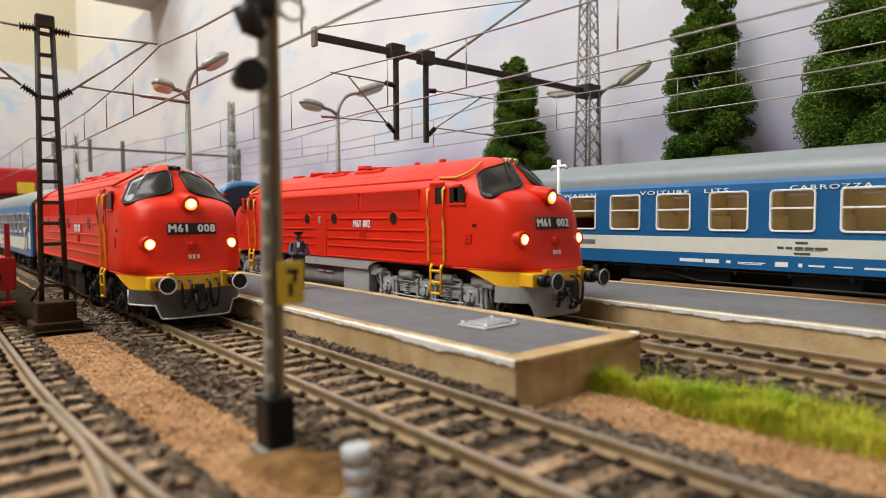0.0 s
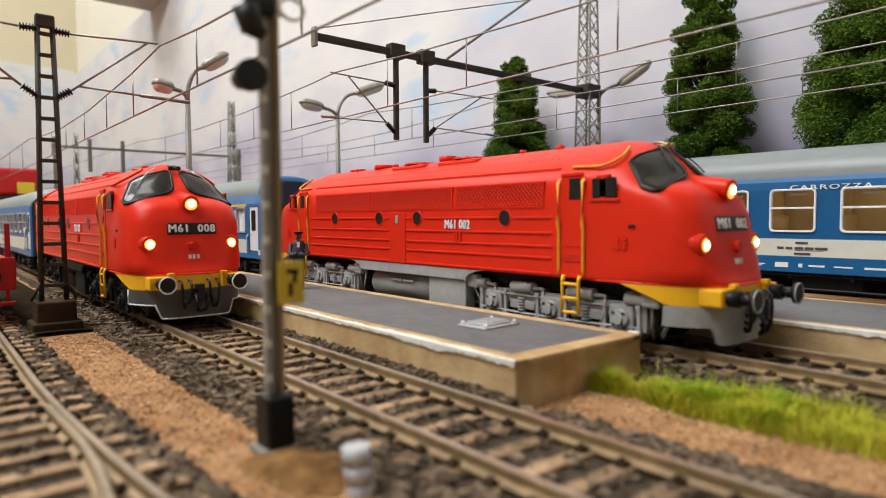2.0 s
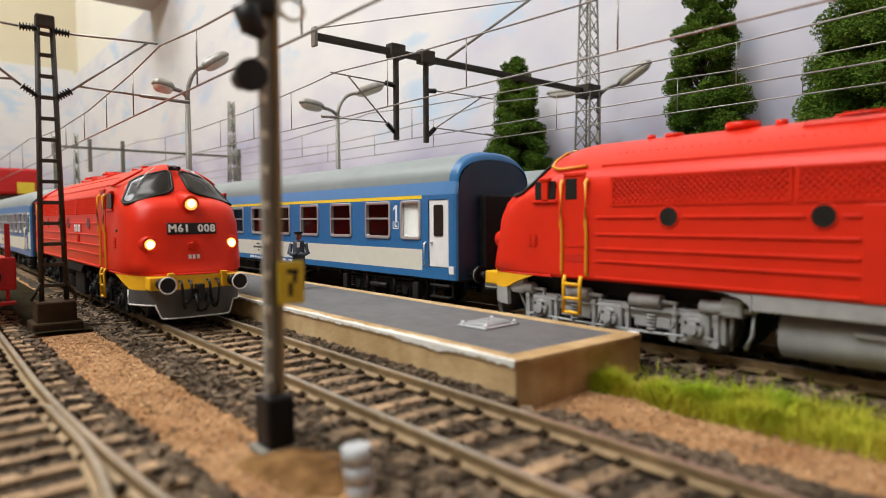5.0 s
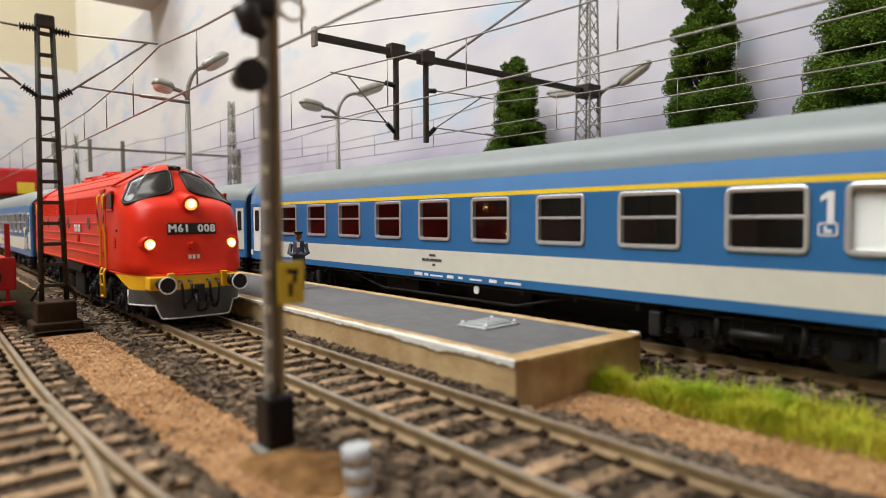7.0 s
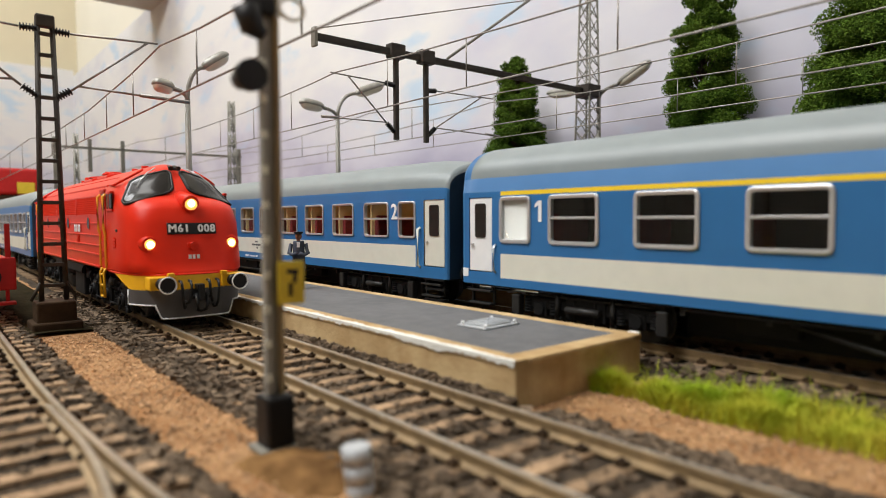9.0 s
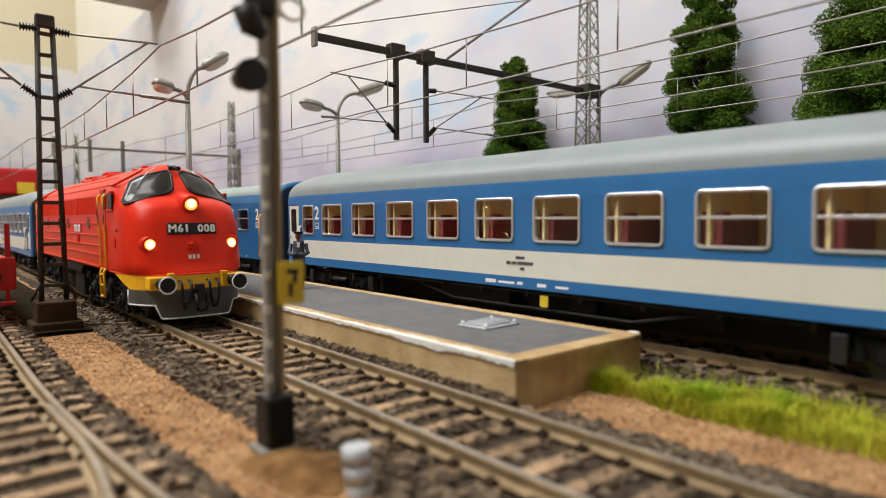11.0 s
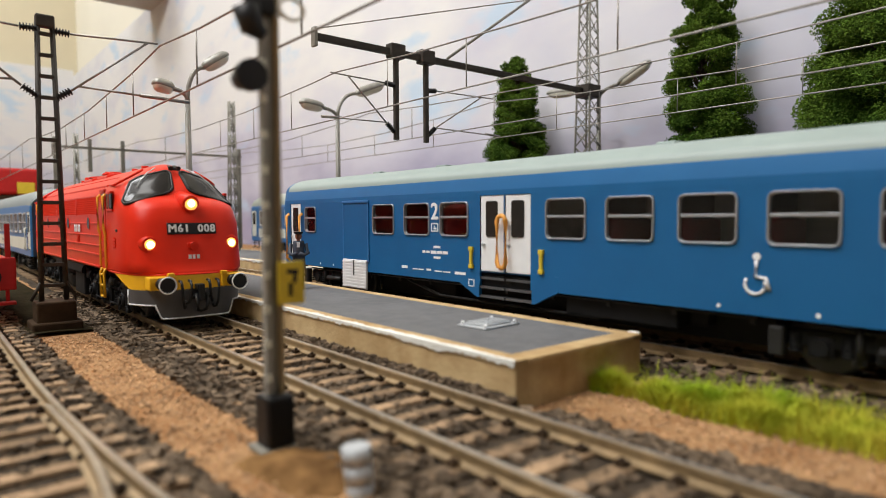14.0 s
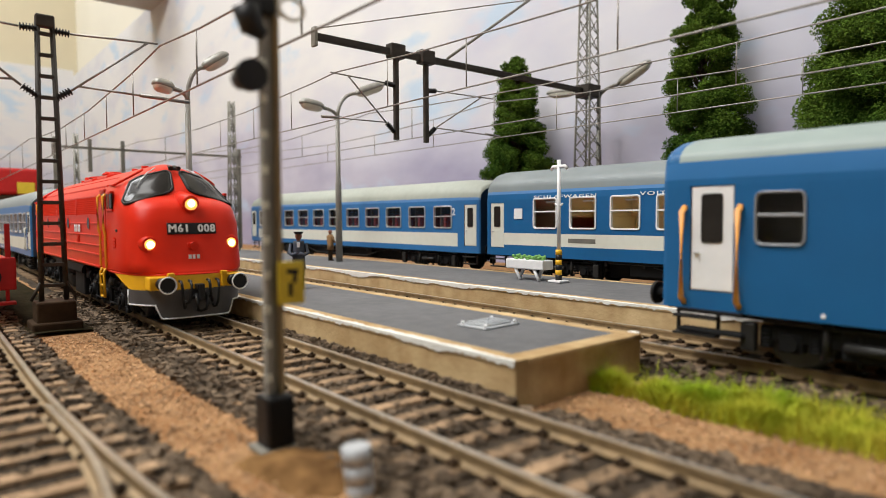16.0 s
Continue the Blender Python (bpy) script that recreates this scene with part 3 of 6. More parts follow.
def locomotive(number, label, m, skirt_mat, frame_mat, rail_mat, white_lining, roof_rail_mat):
    loco = empty("diesel_locomotive", m, label, "locomotive", "red diesel locomotives")
    body = part("body", loco_body(), RED, loco, "glossy red painted body shell with rounded nose")
    # ribs along the sides, in runs that stop at the panel door and the portholes
    for s in (-1, 1):
        for z in (29.0, 25.1, 21.8, 18.9, 15.0):
            for x0, x1 in ((-61.5, -8.2), (1.4, 61.5)):
                cuts = [x0, x1]
                if z == 29.0:
                    cuts = sorted([x0, x1] + [p + d for p in ((-43.2, -13.9) if x0 < -20 else (7.1, 45.3)) for d in (-3, 3)])
                for a, b in zip(cuts[::2], cuts[1::2]):
                    if b - a > 1:
                        part("side_rib", boxbm(a, b, s * 17.2 - 0.3, s * 17.2 + 0.3, z - 0.3, z + 0.3, 0.15), RED, body, "raised red horizontal rib")
    for s in (-1, 1):
        rot = 0 if s < 0 else 180
        for x in (-43.2, -13.9, 7.1, 45.3):
            bm = bmesh.new()
            disc(bm, (x, s * 17.1, 29.0), (0, s, 0), 2.45, 0.3, 24, mat=1, r2=2.25)
            disc(bm, (x, s * 17.1, 29.0), (0, s, 0), 2.0, 0.36, 24)
            part("porthole", bm, [DARKGLASS, RED], loco, "round dark porthole window")
        for x0, x1 in ((-57, -19.6), (-18, 23.6), (26, 58.4)):
            bm = bmesh.new()
            y = s * 17.0
            zc0, zc1 = 31.9, 37.6
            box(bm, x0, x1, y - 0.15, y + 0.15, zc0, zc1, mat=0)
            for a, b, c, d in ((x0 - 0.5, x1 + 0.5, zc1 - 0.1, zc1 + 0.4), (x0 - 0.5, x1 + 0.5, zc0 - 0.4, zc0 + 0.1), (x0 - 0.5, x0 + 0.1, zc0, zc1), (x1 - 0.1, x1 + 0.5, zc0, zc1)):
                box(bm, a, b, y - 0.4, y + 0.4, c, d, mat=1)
            g = part("louvre_panel", bm, [RED_SHADED, RED], loco, "red framed ventilation grille panel")
            bm = bmesh.new()
            step = 1.35
            n = int((x1 - x0 + 5.7) / step)
            for k in range(n):
                for dr in (-1, 1):
                    xa = x0 - (5.7 if dr > 0 else 0) + k * step
                    pa, pb = (xa, zc0), (xa + dr * 5.7, zc1)
                    if dr < 0:
                        pa, pb = (xa, zc0), (xa - 5.7, zc1)
                    # clip to the panel
                    (ax, az), (bx, bz) = pa, pb
                    if min(ax, bx) > x1 or max(ax, bx) < x0:
                        continue
                    def cut(px, pz, qx, qz):
                        if px < x0:
                            t = (x0 - px) / (qx - px)
                            return x0, pz + (qz - pz) * t
                        if px > x1:
                            t = (x1 - px) / (qx - px)
                            return x1, pz + (qz - pz) * t
                        return px, pz
                    ax, az, bx, bz = *cut(ax, az, bx, bz), *cut(bx, bz, ax, az)
                    tube(bm, [(ax, y + s * 0.22, az), (bx, y + s * 0.22, bz)], 0.2, 4, caps=False)
            part("mesh_grid", bm, RED, g, "crossed red wire mesh")
        bm = boxbm(-7.8, 1.0, s * 17.2 - 0.25, s * 17.2 + 0.25, 14.5, 31.0, 0.15)
        d = part("panel_door", bm, RED, loco, "flat red service door")
        part("handle", platebm(1.5, 2.6, 0.3, 0.3, y=-17.4) if s < 0 else turned(platebm(1.5, 2.6, 0.3, 0.3, y=-17.4)), GREY, d, "small grey latch plate", m=at(-3.4 if s < 0 else -3.4, 0, 28.6))
        bm = bmesh.new()
        for k in range(3):
            box(bm, 24.0, 28.0, s * 17.2 - 0.3, s * 17.2 + 0.3, 22.2 + k * 0.9, 22.7 + k * 0.9)
        for k in range(3):
            box(bm, 24.4 + k * 1.4, 24.9 + k * 1.4, s * 17.2 - 0.35, s * 17.2 + 0.35, 22.0, 24.8)
        part("builder_plate", bm, RED, loco, "small raised red plate")
        text_part("running_number", number, 2.5, WHITE, loco, at(26.2 if s < 0 else -26.2, s * 17.5, 27.0, rz=rot), "white running number on the side", 1.12, 0.16, 0.78)
    for e in (0, 1):
        flip = (lambda b: turned(b)) if e else (lambda b: b)
        E = Matrix.Rotation(math.pi * e, 4, "Z")
        # cab doors, windows, hand rails, ladders
        for s in (-1, 1):
            y = s * 17.2
            bm = boxbm(64.6, 71.0, y - 0.15, y + 0.15, 14.6, 39.4, 0.1)
            box(bm, 64.6, 71.0, y - 0.3, y + 0.3, 22.0, 23.0)
            box(bm, 64.6, 71.0, y - 0.35, y + 0.35, 38.8, 39.6, 0.1)
            d = part("cab_door", flip(bm), RED, loco, "red cab side door")
            w = part("door_window", flip(boxbm(66.9, 70.4, y - 0.3, y + 0.25, 33.2, 38.3, 0.2)), DARKGLASS, d, "dark door window")
            # flat patch whose darker red stands for the step's shaded hollow
            part("step_patch", flip(boxbm(65.2, 70.4, y - 0.3, y + 0.22, 18.4, 20.2)), RED_SHADED, d, "foot step patch, recess shade put in as darker red")
            bm = boxbm(73.6, 80.2, y - 0.3, y + 0.12, 33.4, 38.0, 0.2)
            w = part("side_window", flip(bm), DARKGLASS, loco, "dark sliding cab side window")
            bm = boxbm(75.6, 77.6, y - 0.3, y + 0.7, 33.2, 38.6, 0.2)
            box(bm, 73, 80.8, y - 0.3, y + 0.5, 32.6, 33.3, 0.15)
            box(bm, 74.8, 78.2, y - 0.2, y + 1.0, 38.0, 38.8, 0.2)
            part("window_pillar", flip(bm), RED, w, "red pillar, sill and mirror bracket")
            for x in (64.0, 71.3):
                yy = s * 18.0
                pts = [(x, s * 17.2, 38.0), (x, yy, 37.2), (x, yy, 27.5), (x, yy - s * 0.5, 25.5), (x, yy - s * 0.5, 16.4), (x, s * 17.2, 15.2)]
                part("handrail", flip(tubebm(pts, 0.42, 8)), rail_mat, loco, "orange-yellow vertical grab rail")
            bm = bmesh.new()
            for x in (65.5, 70.3):
                tube(bm, [(x, s * 17.4, 15.0), (x, s * 17.9, 13.8), (x, s * 17.9, 6.0)], 0.5, 8)
            for z in (6.2, 9.6, 13.0):
                tube(bm, [(65.5, s * 17.9, z), (70.3, s * 17.9, z)], 0.42, 8)
            part("ladder", flip(bm), YELLOW, loco, "yellow boarding ladder with three rungs")
            part("vent_slot", flip(boxbm(83.2, 84.8, s * 17.0 - 0.3, s * 16.6 + 0.3, 26.6, 27.3, 0.1)), DARKGLASS, loco)
            bm = bmesh.new()
            for k in range(3):
                box(bm, 79.5, 83.0, s * 17.1 - 0.3, s * 17.1 + 0.3, 22.0 + k * 0.95, 22.6 + k * 0.95)
            for k in range(2):
                box(bm, 80.2 + k * 1.6, 80.7 + k * 1.6, s * 17.1 - 0.32, s * 17.1 + 0.35, 21.6, 24.8)
            part("builder_plate", flip(bm), RED, loco, "small raised red plate")
            # windscreen halves with rubber frames
            q = -s
            lo = [(a_, z_ - (1.9 * max(0, (a_ - 5) / 54) ** 1.3 if z_ < 41.0 else 0.5 * max(0, (a_ - 5) / 54))) for a_, z_ in nose_loop(5, 60, 37.9, 45.4, 0.22, shift=-2.2, n=6, top=(5.5, 55))]
            lo2 = [(q * -1 * a, z) for a, z in lo]
            bm = bmesh.new()
            nose_patch(bm, lo2, 0.42, 0.75)
            ws = part("windscreen", flip(bm), DARKGLASS, loco, "dark tinted curved windscreen half")
            bm = bmesh.new()
            pts = [nose_point(a, z, 0.32) for a, z in lo2]
            tube(bm, pts + [pts[0]], 0.38, 6, caps=False)
            part("window_seal", flip(bm), BLACK, ws, "black rubber window seal")
            bm = bmesh.new()
            wa = 36 if white_lining else 15
            tube(bm, [nose_point(-q * wa, 45.6, 0.6), nose_point(-q * (wa + 2), 43.5, 1.0), nose_point(-q * (wa + 3), 41, 1.0), nose_point(-q * (wa + 4), 38.9, 0.9)], 0.2, 6)
            part("wiper", flip(bm), SILVER if white_lining else BLACK, ws, "thin windscreen wiper")
            # lower headlights on conical housings
            bm = bmesh.new()
            tube(bm, [(88.0, s * 12.4, 23.3), (94.0, s * 12.0, 23.2), (97.7, s * 11.6, 23.0), (98.2, s * 11.6, 23.0)], 3.0, 20, r2=2.1)
            h = part("headlight", flip(bm), RED, loco, "red conical headlight housing")
            bm = bmesh.new()
            disc(bm, (98.0, s * 11.6, 23.0), (1, 0, 0), 1.75, 0.5, 20, r2=1.2)
            part("lens", flip(bm), LAMP_GLASS if e else LENS_GLOW, h, "clear lens" if e else "lit warm headlight lens")
            if not e:
                bm = bmesh.new()
                disc(bm, (98.3, s * 11.6, 23.0), (1, 0, 0), 1.25, 0.5, 16, r2=0.6)
                part("bulb", bm, HEAD_GLOW, h, "bright headlight bulb")
            bm = buffer_bm(108.5, s * 10.05)
            bf = part("buffer", flip(bm), BLACK, loco, "round black sprung buffer")
            bm = bmesh.new()
            pts = [(108.45, s * 10.05 + 2.25 * math.cos(radians(15 * k)), 12.1 + 2.25 * math.sin(radians(15 * k))) for k in range(25)]
            tube(bm, pts, 0.2, 6, caps=False)
            part("buffer_rim", flip(bm), WHITE if white_lining else GREY, bf, "pale buffer rim")
            part("buffer_beam_box", flip(boxbm(95.5, 102.6, s * 10.05 - 3.2, s * 10.05 + 3.2, 10.3, 14.0, 0.4)), YELLOW, loco, "yellow buffer box")
            part("brake_hose", flip(hose_bm(102.6, s * 5.2, -s, 7.5)), BLACK, loco, "black rubber brake hose")
            part("brake_hose", flip(hose_bm(102.6, s * 2.6, s, 6.0)), BLACK, loco, "black rubber brake hose")
            part("lamp_iron", flip(boxbm(101.6, 103.2, s * 7.5 - 0.9, s * 7.5 + 0.9, 13.9, 15.0, 0.2)), YELLOW, loco, "yellow bracket on the beam")
        # upper headlight
        bm = bmesh.new()
        tube(bm, [(87.0, 0, 36.2), (93.6, 0, 35.4), (97.5, 0, 34.9), (98.0, 0, 34.8)], 2.7, 20, r2=2.25)
        h = part("headlight", flip(bm), RED, loco, "red top headlight housing")
        bm = bmesh.new()
        disc(bm, (97.8, 0, 34.8), (1, 0, 0), 1.95, 0.5, 20, r2=1.4)
        part("lens", flip(bm), LAMP_GLASS if e else LENS_GLOW, h, "clear lens" if e else "lit warm headlight lens")
        if not e:
            bm = bmesh.new()
            disc(bm, (98.1, 0, 34.8), (1, 0, 0), 1.35, 0.5, 16, r2=0.6)
            part("bulb", bm, HEAD_GLOW, h, "bright headlight bulb")
        # yellow apron and grey skirt wrap round the nose
        for name, z0, z1, mat, a1, lab in (("yellow_apron", 10.1, 14.5, YELLOW, 80, "yellow band below the nose"), ("skirt", 1.8, 10.2, skirt_mat, 60, "grey snow-plough skirt")):
            bm = bmesh.new()
            rows = []
            for k in range(33):
                a = -a1 + 2 * a1 * k / 32
                zb = z0 if abs(a) < 58 else z0 + (abs(a) - 58) / 22 * 4.1
                if name == "skirt":
                    u = abs(a)
                    zb = 1.8 if u < 22 else (1.8 + (u - 22) / 6 * 3.9 if u < 28 else 5.7)
                col = [nose_point(a, z1, 0.25), nose_point(a, zb, 0.25), nose_point(a, zb, -0.9), nose_point(a, z1, -0.9)]
                rows.append([bm.verts.new(p) for p in col])
            for p, q in zip(rows, rows[1:]):
                for k in range(4):
                    bm.faces.new((p[k], q[k], q[(k + 1) % 4], p[(k + 1) % 4]))
            bm.faces.new(rows[0])
            bm.faces.new(rows[-1][::-1])
            bmesh.ops.recalc_face_normals(bm, faces=bm.faces)
            sk = part(name, flip(bm), mat, loco, lab)
            if name == "skirt" and white_lining:
                bm = bmesh.new()
                pts = []
                for k in range(65):
                    a = -a1 + 2 * a1 * k / 64
                    u = abs(a)
                    zb = 1.8 if u < 22 else (1.8 + (u - 22) / 6 * 3.9 if u < 28 else 5.7)
                    pts.append(nose_point(a, zb + 0.2, 0.35))
                pts = [nose_point(-a1, 10, 0.35)] + pts + [nose_point(a1, 10, 0.35)]
                tube(bm, pts, 0.22, 6)
                part("lining", flip(bm), WHITE, sk, "thin white edge line")
        bm = bmesh.new()
        rows = []
        for k in range(41):
            a = -88 + 176 * k / 40
            rows.append([bm.verts.new(nose_point(a, z, o)) for z, o in ((14.75, 0.05), (14.6, 0.3), (14.3, 0.3), (14.15, 0.05))])
        for p, q in zip(rows, rows[1:]):
            for k in range(3):
                bm.faces.new((p[k], q[k], q[k + 1], p[k + 1]))
        bmesh.ops.recalc_face_normals(bm, faces=bm.faces)
        part("belt_moulding", flip(bm), RED, loco, "red moulding above the apron")
        # coupling, plates, roof rails, horn
        bm = bmesh.new()
        box(bm, 101, 105.5, -1.0, 1.0, 9.8, 11.6, 0.3)
        box(bm, 104.6, 106.4, -0.7, 0.7, 7.0, 11.8, 0.3)
        tube(bm, [(105, -1.4, 9.0), (106.2, -1.4, 6.2), (105.4, -1.2, 4.4), (104.6, 0, 3.9), (105.4, 1.2, 4.4), (106.2, 1.4, 6.2), (105, 1.4, 9.0)], 0.5, 8)
        box(bm, 102.4, 104.6, -2.6, 2.6, 7.4, 8.4, 0.3)
        part("coupling", flip(bm), BLACK, loco, "black hook coupling")
        bm = bmesh.new()
        nose_patch(bm, nose_loop(-6.6, 6.6, 25.8, 29.1, 0.04, n=2), 0.3, 0.5)
        pl = part("number_plate", flip(bm), BLACK, loco, "black number board")
        mtx = E @ at(102.5, 0, 27.9, rz=90)
        tx = text_part("running_number", number.replace(" ", "  "), 2.15, WHITE, pl, E, "white running number", 1.14, 0.13, 1.0)
        for v in tx.data.vertices:
            yy, zz, dd = v.co.x / MM, 27.45 + v.co.z / MM, -v.co.y / MM
            n = lerp(NOSE_N, zz)
            xx = CAB_X + (lerp(NOSE_F, zz) - CAB_X) * (1 - (abs(yy) / lerp(NOSE_W, zz)) ** n) ** (1 / n)
            v.co = Vector((xx + 0.38 + dd, yy, zz)) * MM
        bm = bmesh.new()
        disc(bm, (98.0, 0, 22.4), (1, 0, 0), 1.25, 2.1, 14)
        box(bm, 98.0, 99.6, -1.6, 1.0, 21.6, 23.3, 0.2)
        part("lamp_socket", flip(bm), RED, loco, "red round socket on the nose")
        bm = bmesh.new()
        for k, wdt in enumerate((0.9, 0.7, 0.8)):
            box(bm, 99.2, 99.95, -1.7 + k * 1.2, -1.7 + k * 1.2 + wdt, 18.7, 19.9)
        part("maker_bars", flip(bm), WHITE, loco, "small white lettering bars")
        for s in (-1, 1):
            pts = [nose_point(s * 80, 40.4, 0.7), nose_point(s * 70, 41.0, 0.9), nose_point(s * 62, 42.6, 0.9), nose_point(s * 58, 44.9, 0.8)]
            pts = [Vector((66, s * (lerp(NOSE_W, 41.2) + 0.6), 41.2))] + pts
            part("roof_rail", flip(tubebm(pts, 0.38, 8)), roof_rail_mat, loco, "painted rail above the cab window")
            bm = bmesh.new()
            tube(bm, [(79.2, s * 0.8, 46.9), (81.0, s * 0.9, 46.7), (82.6, s * 1.0, 46.2), (83.4, s * 1.1, 45.9)], [0.3, 0.35, 0.45, 0.75], 12)
            tube(bm, [(80.6, s * 0.8, 46.7), (80.6, s * 0.8, 44.6)], 0.4, 8)
            box(bm, 79.2, 81.4, min(0, s * 1.3), max(0, s * 1.3), 44.8, 45.9, 0.15)
            part("horn", flip(bm), BLACK if white_lining else BRASS, loco, "small air horn")
        loco_bogie(loco, 59.2 if e == 0 else -59.2, frame_mat)
    # roof fans, hatches, rivets
    for x in (-12, 14):
        bm = bmesh.new()
        for r, hh in ((6.4, 0.3), (5.6, 0.6)):
            disc(bm, (x, 0, 47.5), (0, 0, 1), r, hh, 28)
        for k in range(12):
            a = k * math.pi / 6
            tube(bm, [(x + 1.5 * math.cos(a), 1.5 * math.sin(a), 48.3), (x + 6.0 * math.cos(a), 6.0 * math.sin(a), 48.0)], 0.26, 5)
        box(bm, x - 10, x + 9, -6.6, 6.6, 45.2, 47.3, 0.9)
        part("roof_fan", bm, RED, loco, "red round cooling fan on the roof")
    for x, w, h in ((-52, 2.2, 49.6), (-36, 3.5, 50.2), (-28, 1.2, 49.9), (-58, 1, 49.8), (36, 1, 49.8), (50, 1.2, 49.9), (2, 3, 50.6)):
        bm = bmesh.new()
        disc(bm, (x, 0, 47.5), (0, 0, 1), w, h - 48.5, 16)
        part("roof_vent", bm, RED, loco, "small red roof vent")
    bm = bmesh.new()
    for s in (-1, 1):
        box(bm, -62, 62, s * 14.3 - 0.35, s * 14.3 + 0.35, 40.6, 41.3, 0.15)
        for k in range(60):
            x = -60 + 2 * k
            disc(bm, (x, s * 10.2, 43.9), (0, s * 0.6, 0.8), 0.17, 0.3, 6)
    part("roof_seam", bm, RED, loco, "red roof seam with rivet row")
    # underframe
    for s in (-1, 1):
        y = s * 16.6
        bm = boxbm(-26, 29, y - 0.5, y + 0.5, 11.0, 14.4, 0.3)
        for q in (-1, 1):
            for k in range(20):
                x = (29 + k * 0.4) if q > 0 else (-26 - k * 0.4)
                h = 11.0 + 3.2 * (1 - (1 - k / 20) ** 2) ** 0.5
                box(bm, min(x, x + q * 0.4), max(x, x + q * 0.4), y - 0.5, y + 0.5, h, 14.4)
        part("sill", bm, frame_mat, loco, "grey side sill")
        part("underframe_box", boxbm(11.5, 28.5, s * 14.2 - 2, s * 14.2 + 2, 2.8, 10.9, 0.4), frame_mat, loco, "grey battery box under the frame")
    bm = bmesh.new()
    for s in (-1, 1):
        tube(bm, [(-22, s * 10.5, 6.7), (11, s * 10.5, 6.7)], 4.6, 24)
    box(bm, -22, 11, -10.5, 10.5, 2.6, 11)
    for x in (-6, 0.5):
        for s in (-1, 1):
            box(bm, x - 3.2, x + 2.4, s * 15.2 - 0.6, s * 15.2 + 0.6, 8.4, 9.0)
    part("fuel_tank", bm, frame_mat, loco, "rounded grey fuel tank")
    bm = boxbm(-98, 98, -12, 12, 10.5, 14.2)
    part("chassis", bm, SOOT, loco, "black chassis")
    # wheels coloured dark to stand for the shade in the bogie gaps
    wheels = []
    src = None
    for cx in (-59.2, 59.2):
        for ax in (-20.7, 0, 20.7):
            mm_ = at(cx + ax, 0, 6.0)
            w = share("wheelset", src, loco, mm_) if src else part("wheelset", wheelset_bm(), DGREY, loco, "dark metal wheelset", m=mm_)
            src = src or w
            wheels.append((w, cx + ax))
    return loco, wheels


